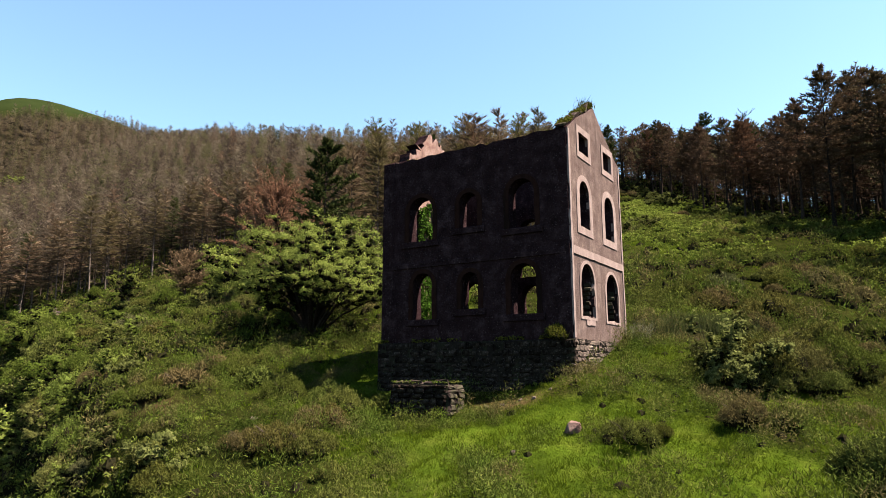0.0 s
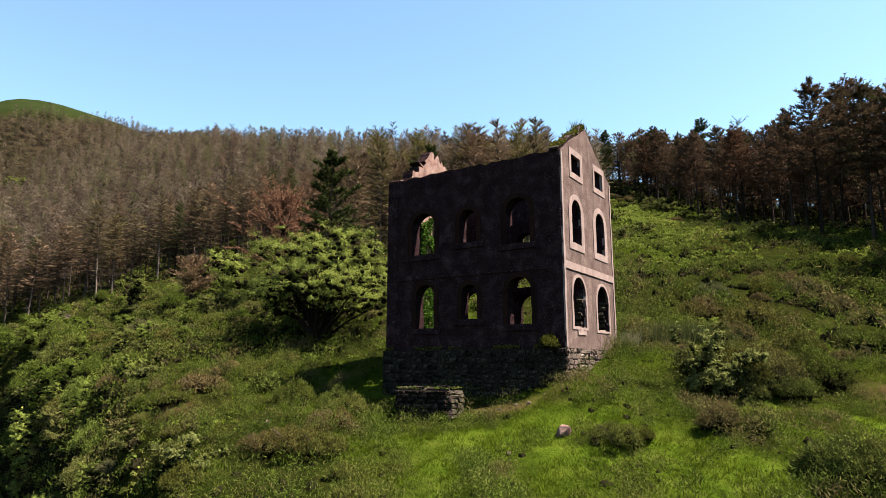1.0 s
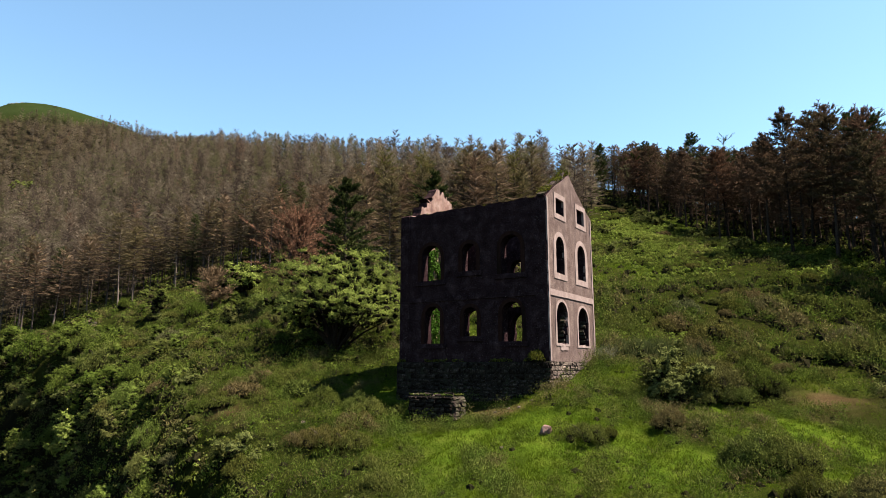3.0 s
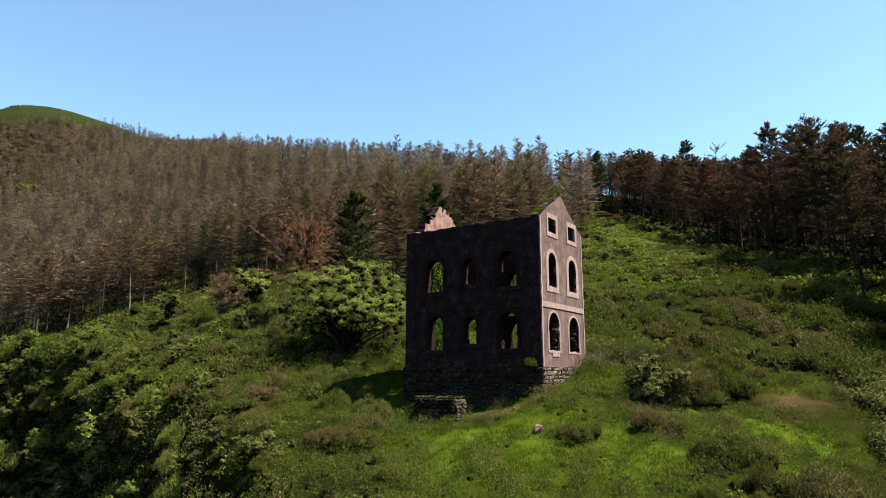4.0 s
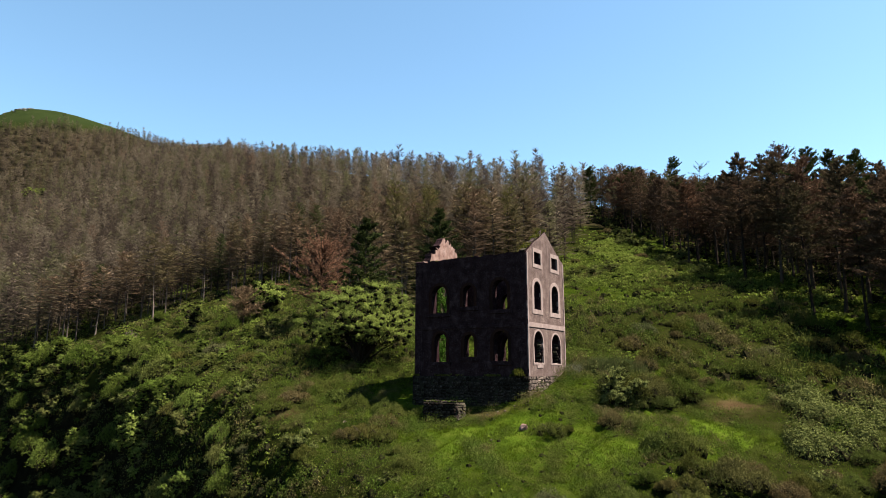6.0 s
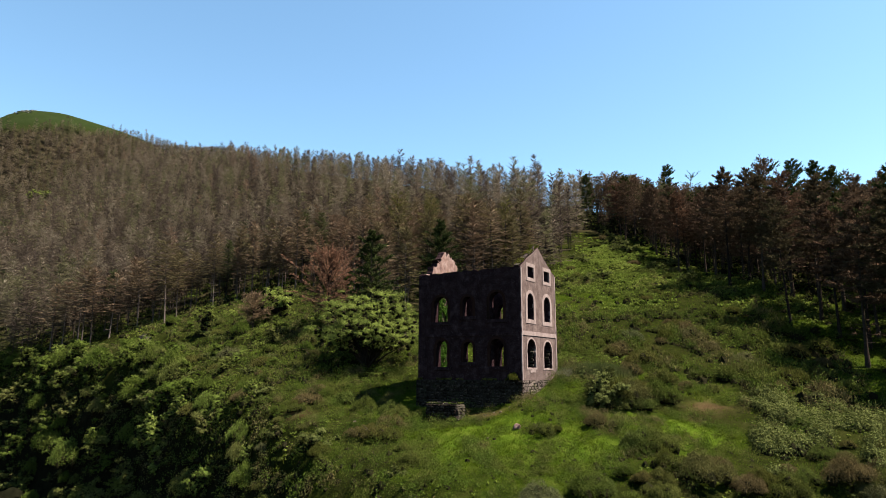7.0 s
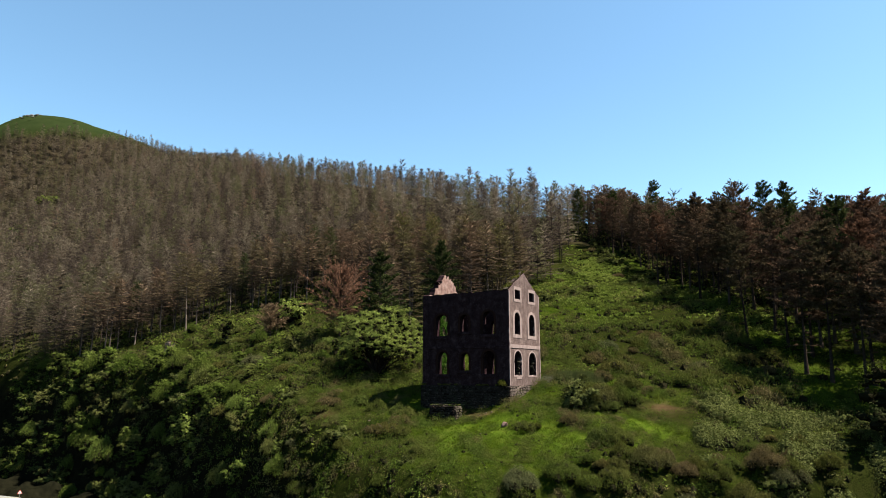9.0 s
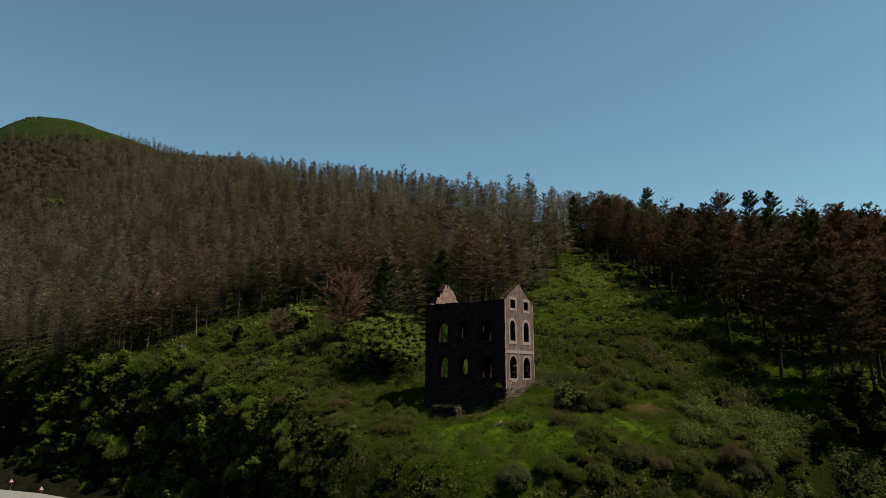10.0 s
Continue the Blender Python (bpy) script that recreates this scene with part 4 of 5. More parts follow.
def woods():
    r = np.random.default_rng(21)
    PALE = "dying plantation pine with thin grey-brown needles and a bare lower trunk"
    DARK = "tall pine with rust-brown dying crown and dark bare trunk"
    left = [pine("pine_tree", 30 + k, h, b, sp, M_DYING, M_BARK_GREY, PALE, "dying pines on the slope", dead=dd, thick=0.13, droop=dr, whorl=0.50, twigs=22, twig_len=0.9, twig_w=0.078, level=0.4) for k, (h, b, sp, dd, dr) in enumerate(
        ((14.0, 0.42, 2.8, 0.12, 0.10), (15.5, 0.48, 2.9, 0.30, 0.18), (12.5, 0.38, 2.7, 0.08, 0.06), (14.6, 0.50, 3.0, 0.22, 0.14), (13.5, 0.34, 3.1, 0.40, 0.22)))]
    green = [pine("pine_tree", 50 + k, 13.5, 0.22, 2.7, M_DULLGREEN, M_BARK, "dull green living pine among the dying ones", "green pines", dead=0.05, twigs=12, needles=2, thick=0.15) for k in range(2)]
    form = dict(thick=0.20, whorl=0.66, arms=7, twigs=9, twig_len=0.85, twig_w=0.07, needles=11, needle=0.36, needle_w=0.115, lift=0.24, droop=0.10, round_top=True)
    right = [pine("pine_tree", 60 + k, h, b, sp, M_RUSTY, M_BARK, DARK, "tall pines at the edge of the meadow", dead=dd, crest=cr, **form) for k, (h, b, sp, dd, cr) in enumerate(
        ((17.4, 0.40, 3.3, 0.08, 0.92), (17.4, 0.46, 3.1, 0.18, 1.1), (17.4, 0.37, 3.5, 0.12, 0.8), (17.4, 0.44, 2.9, 0.25, 1.1)))]
    tall_green = pine("pine_tree", 70, 17.6, 0.36, 2.9, M_GREENPINE, M_BARK, "tall dark green living pine at the edge of the meadow", "green pines", dead=0.05, **form)
    airy = pine("pine_tree", 72, 18.0, 0.45, 2.9, M_DULLGREEN, M_BARK, "tall thin pine with sparse grey-green crown", "tall pines at the edge of the meadow", dead=0.35, thick=0.18, whorl=0.95, arms=5, twigs=8, twig_len=0.9, twig_w=0.06, needles=4, needle=0.34, needle_w=0.08, lift=0.3, droop=0.04, round_top=True)
    # the wood at the meadow's far side: x, y, height, kind of the trees that stand out
    marks = [(26.6, 23.7, 18.0, 0), (24.1, 25.8, 17.2, 2), (17.3, 33.2, 15.5, 3), (20.1, 37.6, 17.5, 1), (13.4, 46.0, 16.5, 0), (16.8, 45.4, 17.0, 2), (10.9, 52.6, 16.8, 1), (5.9, 55.6, 14.8, 0), (-0.7, 68.0, 14.5, 2), (3.4, 61.0, 14.0, 3),
             (13.1, 61.1, 19.8, 2), (11.4, 58.0, 16.2, 1), (16.2, 74.9, 19.5, 4), (19.7, 82.6, 19.6, 4), (-4.0, 87.7, 17.6, 5), (-13.6, 108.5, 17.9, 4), (-19.8, 102.2, 13.7, 1), (-35.5, 116.7, 10.4, 0), (22.4, 42.4, 18.0, 4),
             (30.4, 23.6, 18.5, 1), (29.0, 34.0, 19.5, 4), (26.8, 36.5, 16.5, 1), (24.5, 31.5, 17.5, 1), (-8.6, 82.0, 13.5, 1), (33.5, 19.0, 17.0, 2), (34.0, 28.0, 19.0, 0), (31.5, 39.0, 19.5, 1), (37.0, 24.0, 18.0, 3),
             (27.4, 41.5, 17.5, 1), (33.4, 34.5, 18.0, 3), (29.6, 18.6, 15.5, 1), (32.4, 14.8, 15.0, 0), (36.4, 18.4, 16.5, 2), (25.4, 34.6, 16.0, 0), (21.9, 33.0, 15.0, 1), (34.5, 23.0, 17.0, 3)]
    kinds = right + [tall_green, airy]
    p = scatter(-45, 62, 12, 124, 4.9, 3)
    p = p[in_right_wood(p[:, 0], p[:, 1]) & seen_side(p[:, 0], p[:, 1])]
    p = p[np.argsort(p[:, 0] - np.interp(p[:, 1], RIGHT_Y, RIGHT_X) + 0.6 * p[:, 1])]
    p = p[[min(math.hypot(x - a, y - b) for a, b, _, _ in marks) > (4.2 if y < 58 else 3.0) for x, y in p]]
    p = p[(p[:, 1] > 58) | ((p[:, 0] > 24) & (p[:, 1] > 33)) | (r.uniform(size=len(p)) < 0.5)]
    trees = marks + [(x, y, r.uniform(14.2, 17.6) * float(np.interp(y, (40, 60, 90, 110), (1.03, 0.96, 0.86, 0.74))), 4 if r.uniform() < 0.12 else 5 if r.uniform() < 0.12 and y > 78 else int(r.integers(4))) for x, y in p[:104]]
    for x, y, tall, kind in trees:
        plant(kinds[kind], x, y, r.uniform(0, 360), tall / 18.0, (r.normal() * 1.5, r.normal() * 1.5))
    far_right = p[104:]
    # the plantation on the slope
    p = scatter(-130, -14, 11, 74, 3.4, 4)
    p = p[in_left_wood(p[:, 0], p[:, 1]) & seen_side(p[:, 0], p[:, 1])]
    order = np.argsort(p[:, 1] - np.interp(p[:, 0], LEFT_EDGE_X, LEFT_EDGE_Y) + np.maximum(0, -100 - p[:, 0]))
    near, rest = p[order[:142]], p[order[142:]]
    for x, y in near:
        ob = green[int(r.integers(2))] if r.uniform() < 0.07 else left[int(r.integers(5))]
        plant(ob, x, y, r.uniform(0, 360), r.uniform(0.74, 1.14), (r.normal() * 1.5, r.normal() * 1.5))
    for ob in left + green + kinds:
        clear(ob)
    # the rest of it, which nobody could count
    mid = scatter(-480, -14, 74, 215, 5.3, 5)
    more = scatter(-300, -130, 20, 74, 5.1, 6)
    rest = np.concatenate([rest, mid, more])
    rest = rest[in_left_wood(rest[:, 0], rest[:, 1])]
    deep = scatter(-760, -300, 60, 340, 4.1, 7)
    deep = deep[deep[:, 0] > np.interp(deep[:, 1], LINE_Y, LINE_X) + 9 * lumps(deep[:, 1], deep[:, 0], 14.0, 2.0)]
    deep = deep[in_left_wood(deep[:, 0], deep[:, 1]) & ((deep[:, 0] < -480) | (deep[:, 1] > 200))]
    behind = scatter(-45, 62, 14, 134, 3.9, 12)
    inside = behind[:, 0] - np.interp(behind[:, 1], RIGHT_Y, RIGHT_X)
    behind = behind[in_right_wood(behind[:, 0], behind[:, 1]) & (inside > 7) & (behind[:, 1] > 44)]
    rest = np.concatenate([rest, far_right, deep])
    ridge = 112 - 0.33 * np.minimum(rest[:, 0], 0) + 32
    rest = np.concatenate([rest[rest[:, 1] < ridge], behind])
    rest = rest[seen_side(rest[:, 0], rest[:, 1])]
    forms, fine = [], []
    for k in range(5):
        s = pine_soup(180 + k, 14.0, 0.34, 2.9, 0.65, 6, 13, 0.95, 0.12, dead=0.1 + 0.06 * k, droop=0.12, simple=True, level=0.6)
        fine.append((np.concatenate(s.v), np.concatenate(s.m), limb([(0, 0, -0.3), (0.1, 0, 6), (0, 0, 14)], [0.13, 0.09, 0.02], 4)))
    for k in range(7):
        s = pine_soup(80 + k, 14.0, 0.12, 3.1, 0.9, 6, 5, 1.6, 0.20, dead=0.04 + 0.02 * k, droop=0.1, level=0.6, simple=True)
        forms.append((np.concatenate(s.v), np.concatenate(s.m), limb([(0, 0, -0.3), (0, 0, 13)], [0.12, 0.02], 3)))
    rusty = []
    for k in range(4):
        s = pine_soup(280 + k, 15.5, 0.30, 3.5, 0.95, 6, 7, 1.0, 0.11, needles=2, needle=0.55, needle_w=0.22, dead=0.12, lift=0.14, droop=0.06, simple=True, round_top=True)
        rusty.append((np.concatenate(s.v), np.concatenate(s.m), limb([(0, 0, -0.3), (0.1, 0, 7), (0, 0, 15)], [0.22, 0.15, 0.03], 5)))
    tiny = []
    for k in range(5):
        s = pine_soup(90 + k, 14.0, 0.08, 3.2, 1.5, 5, 4, 1.9, 0.34, dead=0.03, droop=0.1, level=0.6, simple=True)
        tiny.append((np.concatenate(s.v), np.concatenate(s.m), limb([(0, 0, -0.3), (0, 0, 13)], [0.12, 0.02], 3)))
    vs, fs, ms, n = [], [], [], 0
    glade = (gap(rest[:, 0], rest[:, 1], -493, 178, 13, 9) > 1) & (gap(rest[:, 0], rest[:, 1], -447, 138, 9, 7) > 1)
    rest = rest[glade]
    Z = relief(rest[:, 0], rest[:, 1])
    tone = 0.5 + 0.5 * lumps(rest[:, 0], rest[:, 1], 16.0, 9.0)
    for (x, y), z, tn in zip(rest, Z, tone):
        broad = rusty[int(r.integers(4))] if x > np.interp(y, RIGHT_Y, RIGHT_X) - 2 else None
        v, m, (tv, tf) = broad if broad else fine[int(r.integers(5))] if broad is None and y < 84 and -160 < x < -25 else forms[int(r.integers(7))] if x > -270 else tiny[int(r.integers(5))]
        a, k = r.uniform(0, 6.283), (r.uniform(0.52, 1.02) + (0.22 if r.uniform() < 0.07 else 0)) * (0.9 if broad or x < -480 else 1.0)
        c, sn = math.cos(a) * k, math.sin(a) * k
        w = np.concatenate([v, tv])
        q = np.stack([w[:, 0] * c - w[:, 1] * sn + x, w[:, 0] * sn + w[:, 1] * c + y, w[:, 2] * k + z], 1)
        u = r.uniform() * 0.75 + tn * 0.25
        rust = x > np.interp(y, RIGHT_Y, RIGHT_X) - 2
        col = 4 if u < 0.13 else 2 if u < 0.30 else 1 if u < 0.50 else 0 if u < 0.64 else 3 if u < 0.88 else 5
        if rust:
            col = 5 if u < 0.3 else 2 if u < 0.5 else 7
        vs.append(q)
        fs.append(np.concatenate([np.arange(len(v)).reshape(-1, 3), tf[:, [0, 1, 2]] + len(v), tf[:, [0, 2, 3]] + len(v)]) + n)
        ms.append(np.concatenate([np.where(m == 0, 6 if col == 3 else 3, col), np.full(2 * len(tf), 6)]))
        n += len(w)
    me = mesh_np("pine_woods", np.concatenate(vs), np.concatenate(fs), M_FAR + [M_WOOD, foliage("far_rusty_needles", [(0, (0.190, 0.120, 0.080)), (1, (0.250, 0.160, 0.110))], 0.15, 'Island', 0.25)], np.concatenate(ms))
    tagged(new("pine_woods", me), "dense dying pine plantation climbing the far hillside", "woods", kind="stuff")


woods()


def single_trees():
    # leaning green tree beside the ruin
    e = anchor("hawthorn_tree", (-22.8, 7.2, float(relief(-22.8, 7.2)) - 0.1), "broad spreading bright green hawthorn beside the ruin", "tree")
    stems, lv = broadleaf(201, 13.6, 8.3, 0.36, 520, 200, 0.082, 0.72, (M_LEAF, M_BARK), stems=9, thick=0.13, fill=0.5, puff=0.056)
    part("trunk", stems, e)
    part("crown", lv, e)
    # pines round the ruin
    pattern = pine("pine_tree", 210, 14.2, 0.12, 3.3, M_GREENPINE, M_BARK, "dark green pine standing behind the hawthorn", "pines beside the ruin", twigs=16, needles=7, needle=0.36, needle_w=0.16, dead=0.05, whorl=0.62, arms=6, lift=0.2, droop=0.05, round_top=True)
    plant(pattern, -26.4, 12.0, 20, 1.0)
    plant(pattern, -23.3, 23.0, 120, 0.96)
    clear(pattern)
    pattern = pine("pine_tree", 212, 14.0, 0.25, 2.8, M_DYING, M_BARK_GREY, "thin dying pine with pale trunk behind the ruin", "pines beside the ruin", dead=0.25, twigs=16, twig_len=1.0, twig_w=0.075)
    for x, y, a, k in ((-25.2, 17.6, 30, 1.05), (-30.5, 20.0, 80, 1.0), (-20.5, 27.0, 200, 0.95), (-17.5, 33.0, 260, 0.95), (-35.0, 24.0, 310, 1.05)):
        plant(pattern, x, y, a, k)
    clear(pattern)
    golden = foliage("golden_needles", [(0, (0.219, 0.198, 0.069)), (0.5, (0.306, 0.258, 0.103)), (1, (0.375, 0.270, 0.138))], 0.25, 'Object', 0.35)
    pattern = pine("pine_tree", 213, 16.0, 0.34, 2.7, golden, M_BARK, "tall airy pine with yellow-green needles behind the ruin", "pines beside the ruin", twigs=11, needles=3, needle=0.32, needle_w=0.09, dead=0.2, whorl=0.6, lift=0.25, droop=0.05, thick=0.16, round_top=True)
    for x, y, a, k in ((-40.0, 35.0, 0, 1.16), (-33.0, 34.0, 70, 1.03), (-27.0, 35.0, 140, 1.03), (-22.5, 33.5, 210, 0.9), (-19.6, 35.0, 280, 0.97), (-25.5, 38.0, 320, 0.92), (-36.5, 40.0, 30, 1.06)):
        plant(pattern, x, y, a, k)
    clear(pattern)
    red = foliage("dead_red_needles", [(0, (0.42, 0.225, 0.150)), (1, (0.52, 0.275, 0.175))], 0.2, 'Island', 0.35)
    pattern = pine("dead_pine", 214, 11.2, 0.26, 6.4, red, M_BARK, "bushy dead pine with rust-red needles", "dead pines", twigs=18, needles=9, needle=0.34, needle_w=0.07, dead=0.15, whorl=0.55, arms=10, lift=0.45, droop=0.05, round_top=True)
    plant(pattern, -41.3, 20.3, 0, 1.0)
    clear(pattern)
    pattern = pine("dead_pine", 215, 5.6, 0.24, 3.0, foliage("dead_brown_needles", [(0, (0.36, 0.25, 0.15)), (1, (0.47, 0.31, 0.19))], 0.2, 'Island', 0.35), M_BARK, "small bushy dead pine with brown needles", "dead pines", twigs=16, needles=5, needle=0.3, needle_w=0.07, dead=0.25, whorl=0.28, arms=9, lift=0.35, droop=0.05, round_top=True)
    plant(pattern, -60.8, 23.2, 90, 1.0)
    clear(pattern)
    e = bush("sapling", 216, 5.0, 6.5, M_SHRUB, "slender green broadleaf sapling at the wood's edge", "", clumps=60, per=110, leaf=0.13, flat=0.1, thick=0.05)
    plant(e, -71.0, 21.5, 0, 1.0)
    clear(e)
    e = bush("willow_bush", 217, 6.5, 4.5, M_LEAF, "bright yellow-green bush at the wood's edge", "", clumps=60, per=80, leaf=0.16, flat=0.2)
    plant(e, -60.0, 28.0, 0, 1.35)
    plant(e, -65.5, 28.5, 50, 0.9)
    plant(e, -9.0, 10.2, 140, 0.62)
    for x, y, a, k in ((-493, 178, 0, 2.0), (-486, 181, 70, 1.6), (-500, 176, 140, 1.7), (-447, 138, 30, 1.5), (-441, 141, 200, 1.3)):
        plant(e, x, y, a, k)
    clear(e)
    # dark conifer at the near side of the meadow
    dark = foliage("holly_leaves", [(0, (0.035, 0.045, 0.016)), (1, (0.075, 0.085, 0.032))], 0.1, 'Island', 0.4)
    e = bush("holly_tree", 218, 8.2, 7.6, dark, "dark dense holly tree at the near edge of the meadow", "", clumps=110, per=60, leaf=0.16, flat=0.2, thick=0.1, fill=0.75)
    plant(e, 32.2, 6.5, 0, 1.0)
    plant(e, 38.5, 4.0, 70, 0.9)
    clear(e)


single_trees()


# ---- bushes ----
def bushes():
    r = np.random.default_rng(31)
    heath = [heath_bush("heather_bush", 300 + k, w, h, M_HEATH, "dark olive-brown heather bush on the slope", "heather bushes") for k, (w, h) in enumerate(((2.9, 1.6), (2.2, 1.3), (3.3, 1.8)))]
    close = [heath_bush("heather_bush", 340 + k, w, h, M_HEATH, "olive-brown heather bush beside the lawn", "heather bushes", 11000, 0.10, 0.030) for k, (w, h) in enumerate(((2.9, 1.6), (2.2, 1.3), (3.3, 1.8)))]
    bramble = bush("bramble_bush", 310, 3.6, 2.3, M_BRAMBLE, "tangled grey-green bramble thicket", "brambles", clumps=54, per=190, leaf=0.085, fill=0.36)
    leafy = [heath_bush("shrub", 320 + k, w, h, M_SHRUB, "leafy green shrub on the steep bank", "bank shrubs", 7000, 0.20, 0.075, 46, 0.50) for k, (w, h) in enumerate(((4.4, 4.2), (3.6, 3.6), (5.0, 4.4)))]
    far_bramble = bush("bramble_bush", 311, 3.6, 2.3, M_BRAMBLE, "tangled grey-green bramble thicket", "brambles", clumps=46, per=70, leaf=0.14, fill=0.4)
    sprayed = [bush("shrub", 324 + k, w, h, mat, "loose leafy shrub on the steep bank", "bank shrubs", clumps=n, per=95, leaf=0.12, flat=0.15, fill=0.42) for k, (w, h, mat, n) in enumerate(((4.6, 4.4, M_SHRUB, 70), (3.6, 4.2, M_LEAF, 60), (5.0, 4.0, M_SHRUB, 80)))]
    for x, y in scatter(-32, -8, -13, 1, 2.7, 24, 0.8):
        if y > np.interp(x, EDGE_X, EDGE_Y) + 0.5 and lumps(x, y, 3.0, 7.0) > -0.15 and gap(x, y, -12, 1, 5, 3.5) > 1 and gap(x, y, -22.8, 5, 5, 5) > 1:
            k = r.uniform(0.45, 0.95)
            plant(close[int(r.integers(3))], x, y, r.uniform(0, 360), k, sink=0.2 * k)
    for x, y, k in ((-8.9, -8.4, 1.0), (-7.6, -8.0, 0.8), (-10.1, -8.9, 0.75)):
        plant(close[0], x, y, 50 * k, k)
    # the thicket and rows beside the ruin
    plant(bramble, 5.3, 3.1, 20, 1.35)
    plant(bramble, 6.5, 2.7, 140, 0.95)
    for x, y, a, k in ((6.6, 4.4, 0, 1.25), (7.7, 5.1, 60, 1.3), (8.7, 5.3, 100, 1.2), (9.4, 6.0, 150, 1.2), (5.6, 5.7, 10, 1.1), (6.5, 6.3, 40, 1.25), (7.4, 6.6, 220, 1.2), (10.3, 6.6, 120, 1.0), (7.9, 3.6, 200, 1.1), (6.5, 3.5, 90, 1.0), (8.8, 4.3, 300, 0.9)):
        plant(close[int(r.integers(3))], x, y, a, k)
    for x, y, a, k in ((6.6, -1.2, 80, 0.9), (7.9, -0.5, 160, 0.7), (10.6, -3.5, 10, 1.35), (11.6, -3.0, 130, 1.1), (3.3, -3.5, 40, 0.8), (4.2, -3.0, 100, 0.5), (-5.4, -9.3, 70, 0.6), (-3.5, -11.0, 30, 0.7)):
        plant(close[int(r.integers(3))], x, y, a, k)
    for x, y, a, k in ((14.0, 16.5, 0, 1.0), (17.5, 13.8, 60, 0.9), (11.0, 14.5, 30, 0.8), (20.5, 5.5, 90, 0.6), (21.0, 2.0, 0, 0.65), (24.5, 4.0, 200, 0.6), (27.0, 0.5, 10, 0.7), (18.0, -3.5, 140, 0.75), (23.0, -5.0, 0, 0.8), (29.0, -3.0, 0, 0.9)):
        plant(close[int(r.integers(3))], x, y, a, k)
    for x, y in scatter(13, 33, -4, 14, 3.0, 14):
        if gap(x, y, 13.2, 3.5, 3.4, 6.5) > 1 and y > -3.5 and lumps(x, y, 3.0, 1.0) > -0.35:
            plant(far_bramble if r.uniform() < 0.6 else heath[int(r.integers(3))], x, y, r.uniform(0, 360), r.uniform(0.35, 0.75))
    for x, y in scatter(0, 27, 10, 38, 2.5, 19, 0.9):
        if gap(x, y, 12, 23, 13, 14) < 1 and lumps(x, y, 3.0, 4.0) > -0.2 and not in_right_wood(x, y) and gap(x, y, 13.3, 11, 2.2, 2.5) > 1:
            k = r.uniform(0.45, 1.1)
            plant(heath[int(r.integers(3))], x, y, r.uniform(0, 360), k, sink=0.18 * k)
    for k, y in enumerate(np.linspace(52, 92, 15)):
        x = float(np.interp(y, RIGHT_Y, RIGHT_X)) - r.uniform(-1.5, 4.5)
        plant(far_bramble if k % 3 else heath[k % 3], x, y, r.uniform(0, 360), r.uniform(0.6, 1.15))
    for x, y in scatter(-32, 14, 38, 94, 3.6, 20):
        if x > np.interp(y, STRIP_Y, STRIP_X) + 1 and x < np.interp(y, RIGHT_Y, RIGHT_X) - 2 and lumps(x, y, 5.0, 1.5) > 0.12:
            plant(far_bramble if r.uniform() < 0.5 else heath[int(r.integers(3))], x, y, r.uniform(0, 360), r.uniform(0.55, 1.0))
    for x, y in scatter(6.5, 33, -13, 1.5, 1.9, 15, 0.7):
        front = y - (-11.0 + 0.62 * (x - 8))
        if y > np.interp(x, EDGE_X, EDGE_Y) - 1.5 and -4.5 < front < 3.2 and (x > 10 or front < 1.5) and lumps(x, y, 2.4, 3.0) > -0.3:
            plant(close[int(r.integers(3))] if front > -1 else heath[int(r.integers(3))], x, y, r.uniform(0, 360), r.uniform(0.6, 1.25))
    # heather over the upper meadow and the western slope
    p = scatter(-66, 30, -16, 48, 2.3, 8, 0.9)
    x, y = p[:, 0], p[:, 1]
    ok = ((gap(x, y, 12, 24, 13, 13) < 1) | (x < -13)) & (turf_at(x, y) < 0.42) & ~in_left_wood(x, y) & ~in_right_wood(x, y) & (y > np.interp(x, EDGE_X, EDGE_Y) - 1) & (gap(x, y, -22, 6, 6, 5) > 1)
    p = p[ok]
    r.shuffle(p)
    for x, y in p[:125]:
        k = r.uniform(0.5, 1.25)
        plant(heath[int(r.integers(3))], x, y, r.uniform(0, 360), k, sink=0.25 * k)
    # shrubs of the bank above the road
    p = scatter(-175, 40, -30, 26, 2.1, 9)
    over = np.interp(p[:, 0], EDGE_X, EDGE_Y) - p[:, 1]
    p = p[(p[:, 0] > -128) & (over > -2.5) & (over < 6.5) & (road_gap(p[:, 0], p[:, 1]) > 5.0) & (lumps(p[:, 0], p[:, 1], 4.0, 2.0) > -0.75)]
    r.shuffle(p)
    for x, y in p[np.argsort((p[:, 0] > -22) + (p[:, 0] < -140), kind='stable')][:290]:
        u = r.uniform()
        ob = heath[int(r.integers(3))] if x > -20 and u < 0.7 else leafy[int(r.integers(3))] if u < 0.36 else sprayed[int(r.integers(3))] if u < 0.82 and x < -20 else far_bramble
        plant(ob, x, y, r.uniform(0, 360), r.uniform(0.4, 1.3) * (1 if x < -45 else 0.7), sink=0.4)
    # leafy mounds between the bank and the plantation
    p = scatter(-90, -24, 0, 42, 3.4, 18)
    x, y = p[:, 0], p[:, 1]
    p = p[(y > np.interp(x, EDGE_X, EDGE_Y) + 1) & (y < np.interp(x, LEFT_EDGE_X, LEFT_EDGE_Y) + 1) & (lumps(x, y, 4.0, 3.0) > -0.12) & (gap(x, y, -24, 6, 10, 7) > 1) & (gap(x, y, -80, 15, 13, 6) > 1)]
